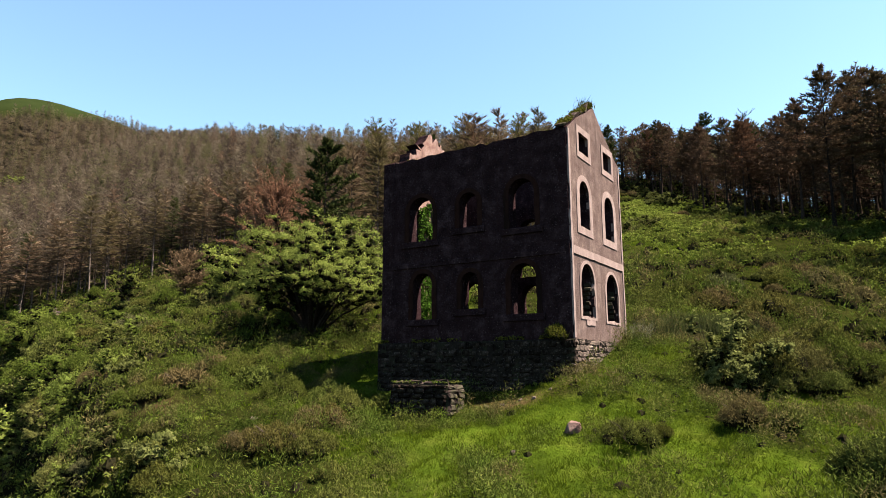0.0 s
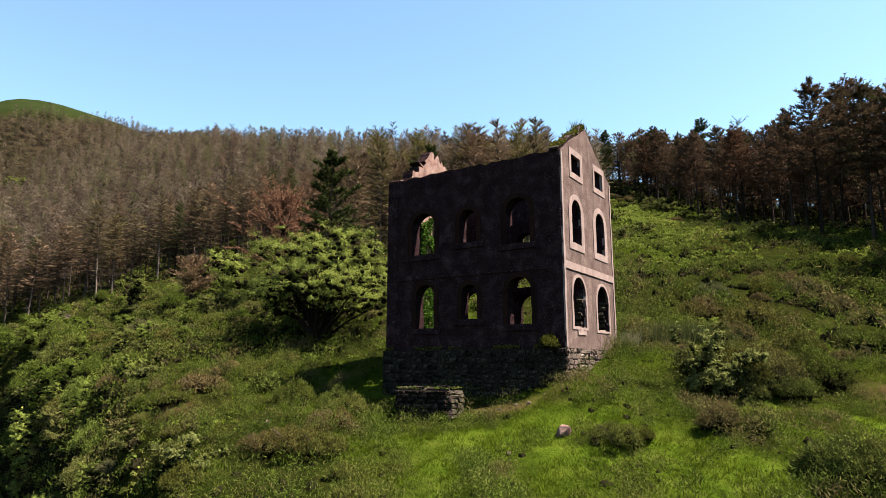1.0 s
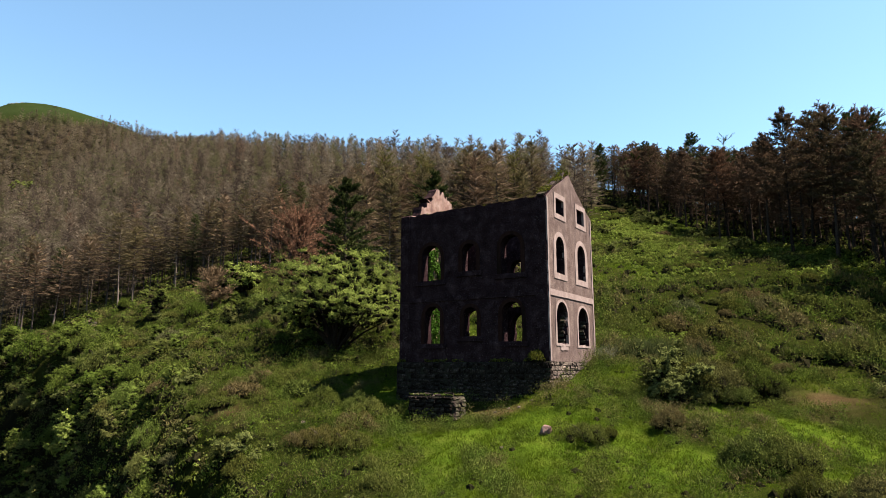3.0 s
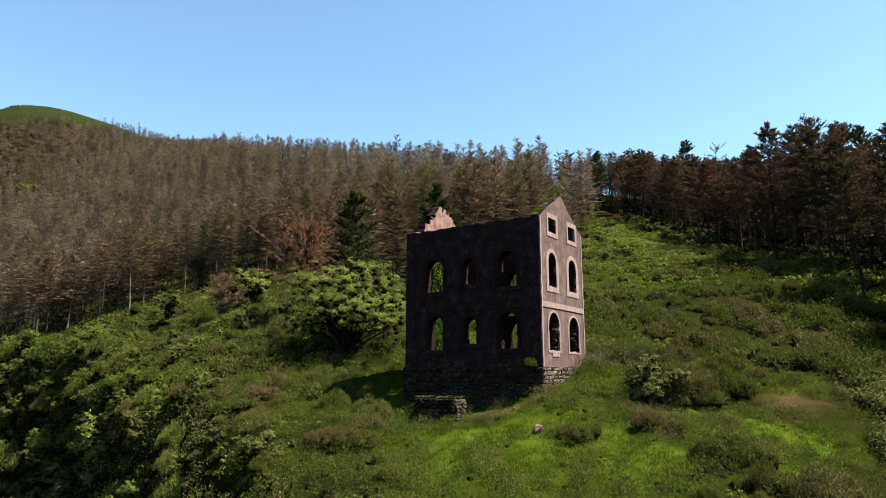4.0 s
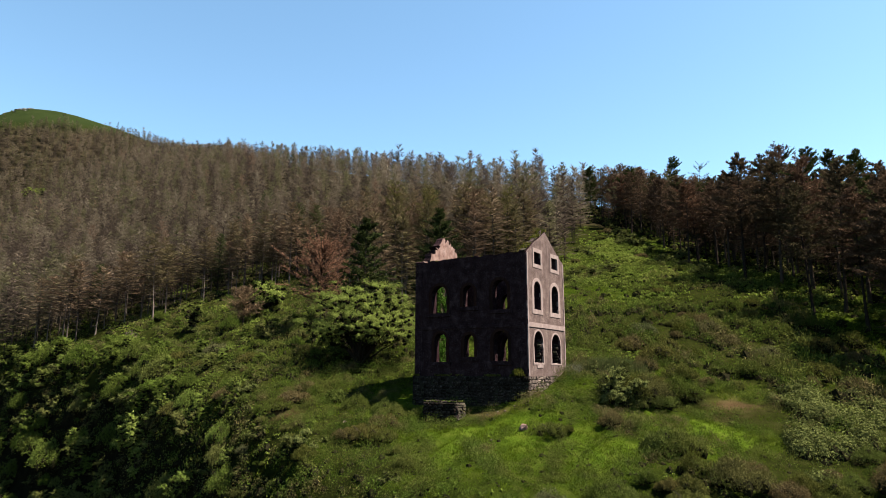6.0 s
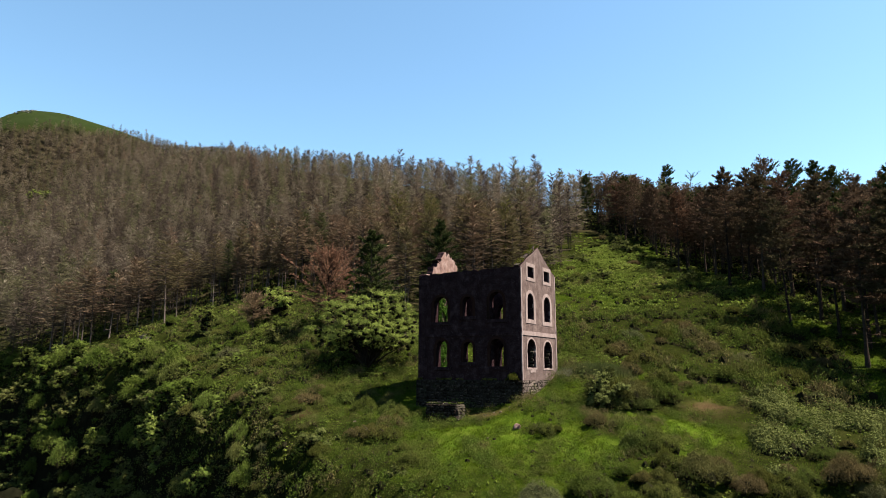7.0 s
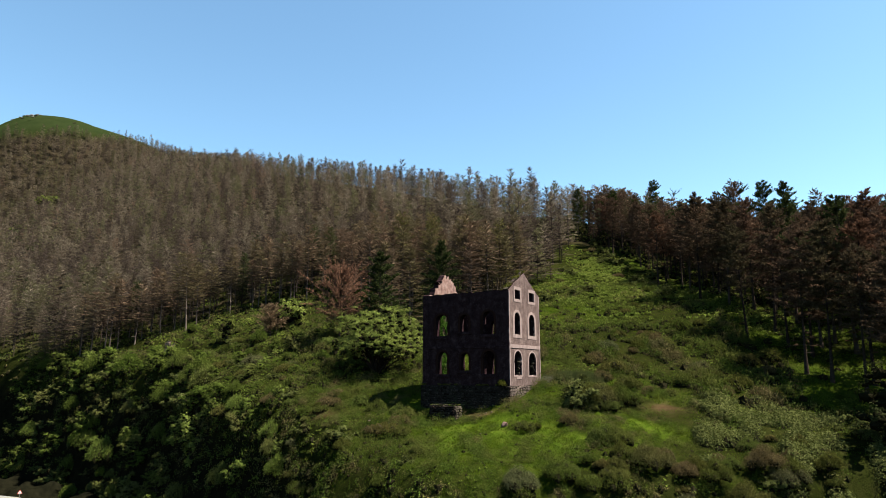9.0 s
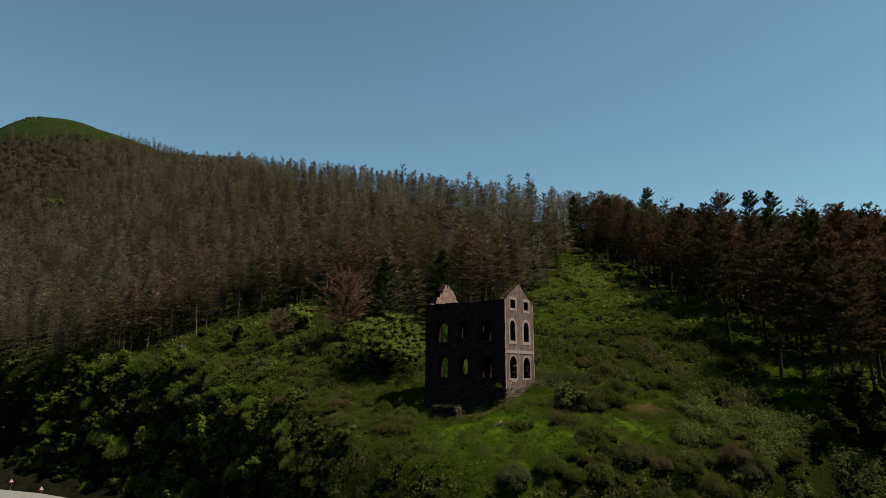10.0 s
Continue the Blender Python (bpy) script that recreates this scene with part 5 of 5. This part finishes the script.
    for x, y in p[:60]:
        plant((leafy + sprayed)[int(r.integers(6))] if r.uniform() < 0.75 else far_bramble, x, y, r.uniform(0, 360), r.uniform(0.35, 0.75))
    plant(far_bramble, -151, 16, 40, 1.7)
    for ob in heath + close + leafy + sprayed + [bramble, far_bramble]:
        clear(ob)
    # yellow-green clump on the ledge
    e = heath_bush("ledge_shrub", 330, 1.25, 0.75, M_MOSS, "yellow-green shrub rooted on the foundation ledge", "", 2200, 0.10, 0.035)
    c = copy_thing(e, pose(-0.75, -0.12, -0.05))
    clear(e)


bushes()


# ---- ground cover ----
def rest_on(p):
    return np.column_stack([p, relief(p[:, 0], p[:, 1])])


def cover():
    r = np.random.default_rng(41)
    outside = lambda x, y: ~((x > -W - 0.2) & (x < 0.15) & (y > -0.25) & (y < D + 0.1))
    # grass: a short sward round the ruin, longer blades farther off
    def turfy(x0, x1, y0, y1, n):
        p = np.stack([r.uniform(x0, x1, n), r.uniform(y0, y1, n)], 1)
        x, y = p[:, 0], p[:, 1]
        return p[(r.uniform(size=n) < np.where(in_right_wood(x, y), 0.75, 0.12 + 0.88 * turf_at(x, y))) & outside(x, y) & (earth_at(x, y) < 0.5) & (y > np.interp(x, EDGE_X, EDGE_Y) - 2)]
    s = Soup()
    near = lambda p: gap(p[:, 0], p[:, 1], 4, -4, 20, 13) < 1
    p = turfy(-17, 25, -17, 9.5, 95000)
    p = p[near(p)]
    q = np.concatenate([turfy(-36, 36, -19, 14, 60000), turfy(-20, 42, 14, 62, 60000)])
    q = q[~near(q)]
    for spots, each, low, high, wide in ((p, 5, 0.07, 0.24, 0.026), (q, 4, 0.14, 0.42, 0.05)):
        root = np.repeat(rest_on(spots), each, 0)
        root[:, :2] += r.normal(size=(len(root), 2)) * 0.07
        long = 0.75 + 0.75 * np.clip(lumps(root[:, 0], root[:, 1], 0.9, 3.0) + 0.5 * lumps(root[:, 0], root[:, 1], 0.4, 1.0), -0.6, 1)
        way = unit(r.normal(size=root.shape) * (0.55, 0.55, 0.1) + (0, 0, 1))
        blades(s, root - (0, 0, 0.03), way, r.uniform(low, high, len(root)) * long, wide, r)
    tagged(new("grass", s.mesh("grass", [M_GRASS])), "bright green meadow grass, short round the ruin", "grass", kind="stuff")
    # bracken
    p = np.stack([r.uniform(-110, 40, 130000), r.uniform(-18, 92, 130000)], 1)
    x, y = p[:, 0], p[:, 1]
    like = np.clip(2.2 * lumps(x, y, 5.0, 8.0) + 0.6 * lumps(x, y, 1.3, 3.0) - 0.35, 0.04, 0.9) + 0.9 * np.exp(-gap(x, y, 8, 50, 17, 9) ** 2) + 0.8 * np.exp(-gap(x, y, -12, 62, 9, 26) ** 2) - 1.2 * np.exp(-gap(x, y, -1, -5, 12, 5) ** 2) - 0.6 * np.exp(-gap(x, y, 24, 27, 9, 8) ** 2) - 0.6 * np.exp(-gap(x, y, 11, 20, 9, 10) ** 2)
    like = like - 0.45 * np.clip(3 * lumps(x, y, 4.0, 6.0) - 0.3, 0, 1)
    ok = (r.uniform(size=len(p)) < like * 0.75) & outside(x, y) & (y > np.interp(x, EDGE_X, EDGE_Y) - 1.5) & seen_side(x, y) & (earth_at(x, y) < 0.3)
    ok &= ~(in_left_wood(x, y) & (r.uniform(size=len(p)) < 0.45)) & ~(in_right_wood(x, y) & (r.uniform(size=len(p)) < np.where(y < 60, 0.15, 0.75)))
    p = rest_on(p[ok])
    s = Soup()
    k = 7
    root = np.repeat(p, k, 0)
    az = r.uniform(0, 6.283, len(root))
    L = r.uniform(0.16, 0.40, len(root)) * np.interp(root[:, 1], (5, 20, 40), (0.7, 1.0, 1.5))
    out = np.stack([np.cos(az), np.sin(az), 0 * az], 1)
    side = np.stack([-np.sin(az), np.cos(az), 0 * az], 1) * (L * 0.17)[:, None]
    mid = root + out * (L * 0.45)[:, None] + np.array((0, 0, 1.0)) * (L * r.uniform(0.4, 0.8, len(L)))[:, None]
    tip = root + out * L[:, None] + np.array((0, 0, 1.0)) * (L * r.uniform(0.1, 0.6, len(L)))[:, None]
    s.tris(root, mid + side, mid - side)
    s.tris(mid - side, mid + side, tip)
    tagged(new("bracken", s.mesh("bracken", [M_FERN])), "bright green bracken fronds over the slope", "bracken", kind="stuff")
    # low heath
    p = np.stack([r.uniform(-128, 40, 30000), r.uniform(-19, 58, 30000)], 1)
    x, y = p[:, 0], p[:, 1]
    like = np.clip(0.72 - 0.85 * turf_at(x, y) + 0.35 * lumps(x, y, 3.5, 6.0), 0.05, 1)
    ok = (r.uniform(size=len(p)) < like) & outside(x, y) & (y > np.interp(x, EDGE_X, EDGE_Y) - 2.5) & seen_side(x, y) & (earth_at(x, y) < 0.3) & (road_gap(x, y) > 4.5)
    ok &= ~((in_left_wood(x, y) | in_right_wood(x, y)) & (r.uniform(size=len(p)) < 0.5))
    ok &= ~((gap(x, y, 10, 23, 18, 17) < 1) & (lumps(x, y, 1.5, 8.0) + 0.5 * lumps(x, y, 4.0, 3.0) < 0.22))
    ok &= ~((x > 6) & (y < -7.8 + 0.62 * (x - 8)) & (lumps(x, y, 1.6, 5.0) < 0.3))
    ok &= ~((gap(x, y, 24, 5, 10.5, 8.5) < 1) & (lumps(x, y, 1.6, 5.0) < 0.25))
    p = p[ok]
    m = np.stack([r.uniform(-8, 34, 4200), r.uniform(9, 46, 4200)], 1)
    m = m[lumps(m[:, 0], m[:, 1], 1.9, 6.0) + 0.4 * lumps(m[:, 0], m[:, 1], 5.0, 3.0) > 0.18]
    m = m[(gap(m[:, 0], m[:, 1], 10, 23, 16, 15) < 1) & ~in_right_wood(m[:, 0], m[:, 1]) & (turf_at(m[:, 0], m[:, 1]) < 0.5)]
    lawn = np.stack([r.uniform(-16, 30, 7000), r.uniform(-16, 9, 7000)], 1)
    lawn = lawn[(turf_at(lawn[:, 0], lawn[:, 1]) > 0.2) & outside(lawn[:, 0], lawn[:, 1]) & (earth_at(lawn[:, 0], lawn[:, 1]) < 0.4) & (lumps(lawn[:, 0], lawn[:, 1], 1.3, 7.0) > 0.12 + 0.5 * np.exp(-gap(lawn[:, 0], lawn[:, 1], 7, -4, 6, 1.6) ** 2))]
    extra_from = len(p)
    p = rest_on(np.concatenate([p, m]))
    s = Soup()
    lawn = rest_on(lawn)
    near = gap(p[:, 0], p[:, 1], 0, -2, 24, 17) < 1
    for q0, k, wide, short in ((lawn, 120, 0.026, 0.42), (p[near], 170, 0.034, 0.36), (np.concatenate([p[:extra_from][~near[:extra_from]][::2], p[extra_from:][~near[extra_from:]]]), 62, 0.075, 0.55)):
        size = r.uniform(0.30, 0.95, len(q0)) * (1 + 0.35 * lumps(q0[:, 0], q0[:, 1], 6.0, 2.5)) * (0.72 if k == 120 else 1.0 if k > 150 else np.interp(gap(q0[:, 0], q0[:, 1], 10, 23, 18, 17), (0.8, 1.1), (1.45, 1.0)))
        form = np.stack([size, size, size * r.uniform(0.7, 1.5, len(q0))], 1)
        # near-black cores added as shade between the sprigs
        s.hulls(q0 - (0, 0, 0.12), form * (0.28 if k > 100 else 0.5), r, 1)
        d = unit(r.normal(size=(len(q0), k, 3)) + (0, 0, 0.5))
        d[..., 2] = np.abs(d[..., 2])
        q = (q0[:, None] + d * form[:, None] * r.uniform(0.7, 1.1, (len(q0), k, 1))).reshape(-1, 3)
        d = d.reshape(-1, 3)
        blades(s, q, unit(d * 0.3 + r.normal(size=d.shape) * 0.55 + (0, 0, 0.45)), short * np.repeat(size, k) * r.uniform(0.3, 0.65, len(q)), wide, r, face=d)
    tagged(new("heath", s.mesh("heath", [M_HEATHS, M_PLANT_SHADE])), "low brown-green heath and gorse scrub", "heath", kind="stuff")
    # bramble scrub between the lawn and the holly
    p = np.stack([r.uniform(13, 36, 2600), r.uniform(-6, 15, 2600)], 1)
    x, y = p[:, 0], p[:, 1]
    p = p[(gap(x, y, 24, 5, 10.5, 8.5) < 1) & (gap(x, y, 13.2, 3.5, 3.2, 5.5) > 1) & (earth_at(x, y) < 0.3) & (lumps(x, y, 1.7, 2.0) + 0.4 * lumps(x, y, 4.5, 2.0) > 0.10) & (y > np.interp(x, EDGE_X, EDGE_Y) - 1)]
    p = rest_on(p)
    s = Soup()
    size = r.uniform(0.35, 1.0, len(p))
    form = np.stack([size, size, size * r.uniform(0.8, 1.6, len(p))], 1)
    s.hulls(p - (0, 0, 0.1), form * 0.55, r, 1)
    d = unit(r.normal(size=(len(p), 150, 3)) + (0, 0, 0.4))
    d[..., 2] = np.abs(d[..., 2])
    q = (p[:, None] + d * form[:, None] * r.uniform(0.6, 1.2, (len(p), 150, 1))).reshape(-1, 3)
    leaves(s, q, 0.115, r, small=True, face=unit(d.reshape(-1, 3) + r.normal(size=q.shape) * 0.35))
    tagged(new("bramble_scrub", s.mesh("bramble_scrub", [M_BRAMBLE, M_PLANT_SHADE])), "tangled grey-green bramble scrub over the lower slope", "scrub", kind="stuff")
    # undergrowth of the wood across the meadow
    p = scatter(-55, 62, 18, 134, 1.9, 16)
    inside = p[:, 0] - np.interp(p[:, 1], RIGHT_Y, RIGHT_X)
    top = (p[:, 1] > 95) & (p[:, 0] < 12)
    p = p[((inside > 6) | top) & (p[:, 1] > 42) & seen_side(p[:, 0], p[:, 1]) & (top | (lumps(p[:, 0], p[:, 1], 6.0, 4.0) > -0.35))]
    p = rest_on(p)
    s = Soup()
    size = r.uniform(0.5, 1.25, len(p)) * np.where(p[:, 1] > 95, 1.5, 1.0)
    form = np.stack([size, size, size * r.uniform(0.9, 1.5, len(p)) * np.where(p[:, 1] > 95, 1.3, 1.0)], 1)
    s.hulls(p, form * 0.7, r, 1)
    k = 26
    d = unit(r.normal(size=(len(p), k, 3)) + (0, 0, 0.4))
    d[..., 2] = np.abs(d[..., 2])
    leaves(s, (p[:, None] + d * form[:, None]).reshape(-1, 3), 0.26, r, face=unit(d.reshape(-1, 3) + r.normal(size=(d.size // 3, 3)) * 0.35))
    tagged(new("undergrowth", s.mesh("undergrowth", [M_HEATHS, M_PLANT_SHADE])), "dark leafy undergrowth beneath the tall pines", "undergrowth", kind="stuff")
    # ferns and brush beneath the first rows of the plantation
    p = scatter(-175, -16, 8, 62, 1.8, 17)
    x, y = p[:, 0], p[:, 1]
    inside = y - np.interp(x, LEFT_EDGE_X, LEFT_EDGE_Y)
    p = p[(inside > -3) & (inside < 15) & (x < np.interp(y, STRIP_Y, STRIP_X)) & seen_side(x, y) & (lumps(x, y, 3.0, 5.0) > -0.4)]
    p = rest_on(p)
    s = Soup()
    size = r.uniform(0.45, 1.1, len(p))
    form = np.stack([size, size, size * r.uniform(0.6, 1.1, len(p))], 1)
    s.hulls(p, form * 0.65, r, 1)
    d = unit(r.normal(size=(len(p), 30, 3)) + (0, 0, 0.4))
    d[..., 2] = np.abs(d[..., 2])
    leaves(s, (p[:, None] + d * form[:, None]).reshape(-1, 3), 0.2, r, face=unit(d.reshape(-1, 3) + r.normal(size=(d.size // 3, 3)) * 0.35))
    tagged(new("underwood", s.mesh("underwood", [M_HEATHS, M_PLANT_SHADE])), "low green brush beneath the dying plantation", "undergrowth", kind="stuff")
    # brush clinging to the face of the bank
    p = np.stack([r.uniform(-128, 30, 9000), r.uniform(-22, 16, 9000)], 1)
    over = np.interp(p[:, 0], EDGE_X, EDGE_Y) - p[:, 1]
    p = p[(over > -1.5) & (over < 5.0) & (road_gap(p[:, 0], p[:, 1]) > 4.0) & (lumps(p[:, 0], p[:, 1], 3.0, 1.0) > -0.35)]
    p = rest_on(p)
    s = Soup()
    size = r.uniform(0.35, 1.0, len(p))
    form = np.stack([size, size, size * r.uniform(0.7, 1.2, len(p))], 1)
    s.hulls(p, form * 0.5, r, 1)
    d = unit(r.normal(size=(len(p), 60, 3)) + (0, -0.3, 0.4))
    q = (p[:, None] + d * form[:, None] * r.uniform(0.6, 1.15, (len(p), 60, 1))).reshape(-1, 3)
    leaves(s, q, 0.13, r, small=True, face=unit(d.reshape(-1, 3) + r.normal(size=q.shape) * 0.45))
    tagged(new("bank_brush", s.mesh("bank_brush", [M_HEATHS, M_PLANT_SHADE])), "low green brush clinging to the steep bank", "undergrowth", kind="stuff")
    # tussocks in the turf
    p = np.stack([r.uniform(-16, 32, 5000), r.uniform(-16, 9, 5000)], 1)
    x, y = p[:, 0], p[:, 1]
    p = rest_on(p[(turf_at(x, y) > 0.25) & outside(x, y) & (earth_at(x, y) < 0.4) & (lumps(x, y, 1.1, 4.0) > -0.1)])
    s = Soup()
    root = np.repeat(p, 22, 0)
    root[:, :2] += r.normal(size=(len(root), 2)) * 0.1
    way = unit(r.normal(size=root.shape) * (0.8, 0.8, 0.1) + (0, 0, 0.8))
    blades(s, root - (0, 0, 0.03), way, r.uniform(0.14, 0.38, len(root)), 0.028, r)
    tagged(new("tussocks", s.mesh("tussocks", [M_GRASS])), "coarse green grass tussocks on the lawn", "grass", kind="stuff")
    # rushes behind the gable corner, and a pale dry tuft against the wall
    s = Soup()
    q = np.concatenate([np.array((cx, cy)) + r.normal(size=(620, 2)) * (0.55, 0.35) for cx, cy in ((1.6, 8.2), (2.5, 8.7), (3.4, 9.1), (4.3, 9.6), (5.2, 10.0))])
    q = rest_on(q)
    blades(s, q, unit(r.normal(size=q.shape) * (0.25, 0.25, 0.1) + (0, 0, 1)), r.uniform(0.5, 1.15, len(q)), 0.03, r)
    q = rest_on(np.array((0.75, 7.0)) + r.normal(size=(420, 2)) * (0.25, 0.4))
    blades(s, q, unit(r.normal(size=q.shape) * (0.7, 0.7, 0.1) + (0.2, -0.3, 0.8)), r.uniform(0.4, 0.95, len(q)), 0.028, r, 1)
    tagged(new("rushes", s.mesh("rushes", [M_RUSH, M_STRAW])), "dark green rushes and pale dry grass behind the gable", "rushes", kind="stuff")


cover()


# ---- small stone things ----
def boulder(x, y, w, seed, mat=M_ROCK):
    r = np.random.default_rng(seed)
    bm = bmesh.new()
    for q in r.uniform(-0.5, 0.5, (26, 3)) * (w, w * 0.7, w * 0.75):
        bm.verts.new(q)
    hull = bmesh.ops.convex_hull(bm, input=list(bm.verts))
    bmesh.ops.delete(bm, geom=list({v for v in hull["geom_interior"] if isinstance(v, bmesh.types.BMVert)}), context='VERTS')
    bmesh.ops.bevel(bm, geom=list(bm.edges), offset=0.02, segments=1, affect='EDGES')
    ob = new("boulder", mesh_bm("boulder", bm, mat))
    ob.matrix_world = pose(x, y, float(relief(x, y)) - w * 0.02, 10, 15, seed * 40)
    for f in ob.data.polygons:
        f.use_smooth = False
    return tagged(ob, "pale pink boulder lying in the grass" if w > 1 else "small loose grey stone fallen from the ruin", "rock", "" if w > 1 else "loose stones")


boulder(1.3, -3.8, 1.05, 3)
for k, (x, y, w) in enumerate(((-2.6, -1.75, 0.3), (-1.9, -1.5, 0.22), (-1.2, -1.65, 0.26), (-0.6, -1.3, 0.2), (-3.3, -1.9, 0.24), (-8.9, -5.2, 0.35), (-9.6, -4.1, 0.25), (-12.4, -6.6, 0.4), (3.4, 7.6, 0.45), (-0.2, -5.6, 0.24))):
    boulder(x, y, w, 5 + k, M_PALE_STONE)


def summit_rocks():
    r = np.random.default_rng(77)
    s = Soup()
    p = np.stack([HILL_X + 8 + r.normal(size=40) * 8, HILL_Y - 34 + r.normal(size=40) * 9], 1)
    c = np.column_stack([p, relief(p[:, 0], p[:, 1])])
    s.hulls(c, r.uniform(0.6, 1.7, (40, 1)) * np.array((1.5, 1.5, 0.6)), r, 0)
    tagged(new("summit_rocks", s.mesh("summit_rocks", [M_GREYROCK])), "pale grey rocks scattered on the far summit", "rocks", kind="stuff")


summit_rocks()


def road_sign(x, y, turn):
    z = float(relief(x, y))
    e = anchor("road_sign", (x, y, z), "triangular red-bordered warning sign on a steel post", "sign", "road signs")
    e.rotation_euler = (0, 0, radians(turn))
    e.scale = (0.8, 0.8, 0.8)
    part("post", tubes("post", [([(0, 0, -0.3), (0, 0, 2.4)], [0.035, 0.035])], M_METAL, 8), e)
    tri = lambda k: [(-0.5 * k, 1.9 + 0.29 * (1 - k)), (0.5 * k, 1.9 + 0.29 * (1 - k)), (0, 1.9 + 0.29 * (1 - k) + 0.87 * k)]
    plate = part("plate", slab(tri(1.0), [], (-0.045, -0.03), on_front, [M_RED, M_METAL]), e, "red triangular plate")
    part("panel", slab(tri(0.74), [], (-0.05, -0.045), on_front, [M_WHITE, M_WHITE]), plate, "white panel")
    part("symbol", slab(rect(-0.05, 0.05, 2.1, 2.36), [], (-0.055, -0.05), on_front, [M_BLACK, M_BLACK]), plate, "black bar")


for sx, sy in ((-99.4, -3.6), (-91.7, -2.0)):
    road_sign(sx, sy, 62)


def ruined_wall(x0, x1, y0, y1, ztop, zlow):
    """The stump of a fieldstone wall in front of the house."""
    e = anchor("ruined_wall", ((x0 + x1) / 2, (y0 + y1) / 2, zlow), "stump of a mossy fieldstone wall in front of the ruin", "wall")
    o = Vector(((x0 + x1) / 2, (y0 + y1) / 2, zlow))
    core = part("core", mesh_bm("core", box_bm(x0 - o.x, y0 - o.y, -0.8, x1 - o.x, y1 - o.y, ztop - zlow, 0.05), M_CORE), e)
    return e, core, o


block, block_core, block_at = ruined_wall(-7.5, -4.5, -3.2, -1.9, -2.02, -3.3)


def stonework(owner, name, place, u0, u1, z0, z1, meshes, seed, skip=0.0, limit=300, lift=0.0):
    """Lays uneven stones in courses; place maps u, z to a pose."""
    r = np.random.default_rng(seed)
    z, n = z0, 0
    while z < z1 - 0.05:
        course = r.uniform(0.15, 0.33)
        if z + course > z1 - 0.12:
            course = z1 - z
        u = u0 + r.uniform(0, 0.12)
        while u < u1 - 0.1 and n < limit:
            w = r.uniform(0.22, 0.74)
            if r.uniform() > skip:
                k = int(r.integers(len(meshes)))
                ob = part(name, meshes[k], owner)
                ob.matrix_basis = place(min(u + w / 2, u1 - w / 2), z + course / 2, lift + r.normal() * 0.03) @ pose(0, 0, 0, r.normal() * 4, r.normal() * 7, r.normal() * 5) @ Matrix.Diagonal(((w - 0.025) / 0.45, 1, (course - 0.02) / 0.22, 1))
                n += 1
            u += w
        z += course
    return n


STONES = [stone_mesh(400 + k, 0.45, 0.22, 0.22, M_STONE) for k in range(7)]
PALE_STONES = [stone_mesh(460 + k, 0.45, 0.22, 0.22, M_PALE_STONE) for k in range(5)]
SHADED_STONES = [stone_mesh(420 + k, 0.45, 0.22, 0.22, M_STONE_SHADED) for k in range(7)]
top_z = -2.02 - block_at.z
# front face in shade-darkened stones, right end in the ordinary ones
stonework(block_core, "stone", lambda u, z, d: pose(u, -0.65 + d, z), -1.5, 1.5, 0.0, top_z, SHADED_STONES, 1)
stonework(block_core, "stone", lambda u, z, d: pose(1.5 - d, u, z, 0, 0, 90), -0.65, 0.65, 0.0, top_z, STONES, 2)
stonework(block_core, "stone", lambda u, z, d: pose(u, -0.4, top_z + 0.03 + d, 90, 0, 0), -1.45, 1.45, -0.15, 0.4, STONES, 3, skip=0.3)

def moss_cap():
    r = np.random.default_rng(91)
    s = Soup()
    q = np.column_stack([r.uniform(-1.5, 1.5, 1600), r.uniform(-0.7, 0.66, 1600), top_z + 0.12 + 0.03 * r.normal(size=1600)])
    q = q[lumps(q[:, 0], q[:, 1], 0.35, 2.0) > -0.1]
    leaves(s, q, 0.06, r, 0.6)
    part("moss", s.mesh("moss", [M_HEATHS]), block, "dull green moss in patches over the top")


moss_cap()

hut = anchor("stone_heap", (-86.0, 20.0, float(relief(-86.0, 20.0))), "collapsed corner of a pinkish stone hut in the scrub", "ruin")
PINK = [stone_mesh(440 + k, 0.45, 0.3, 0.22, M_PALE_STONE if k < 2 else M_ROCK) for k in range(5)]
hut_core = part("core", mesh_bm("core", box_bm(-0.85, -0.5, -0.6, 0.75, 0.6, 2.2, 0.15), M_CORE), hut)
stonework(hut_core, "stone", lambda u, z, d: pose(u, -0.5 + d, z), -0.85, 0.75, 0.0, 2.3, PINK, 5)
stonework(hut_core, "stone", lambda u, z, d: pose(0.75 - d, u, z, 0, 0, 90), -0.5, 0.6, 0.0, 2.1, PINK, 6)
stonework(hut_core, "stone", lambda u, z, d: pose(u, 0.0, z), -0.85, 0.2, 2.25, 2.65, PINK, 8, skip=0.1)
stonework(hut_core, "stone", lambda u, z, d: pose(u, -0.1 + d, z), 0.7, 1.5, 0.0, 1.5, PINK, 7, skip=0.15)
stonework(hut_core, "stone", lambda u, z, d: pose(u, -0.1 + d, z), 1.4, 2.7, -0.2, 0.8, PINK, 9, skip=0.3)

# foundation front: shade is in the stones' colour
stonework(podium, "stone", lambda u, z, d: pose(u, -0.068 + d * 0.4, z), -W - 0.1, 0.12, -2.75, -0.08, SHADED_STONES, 11, limit=300)
# gable side: paler stones, its sunlight put into their colour
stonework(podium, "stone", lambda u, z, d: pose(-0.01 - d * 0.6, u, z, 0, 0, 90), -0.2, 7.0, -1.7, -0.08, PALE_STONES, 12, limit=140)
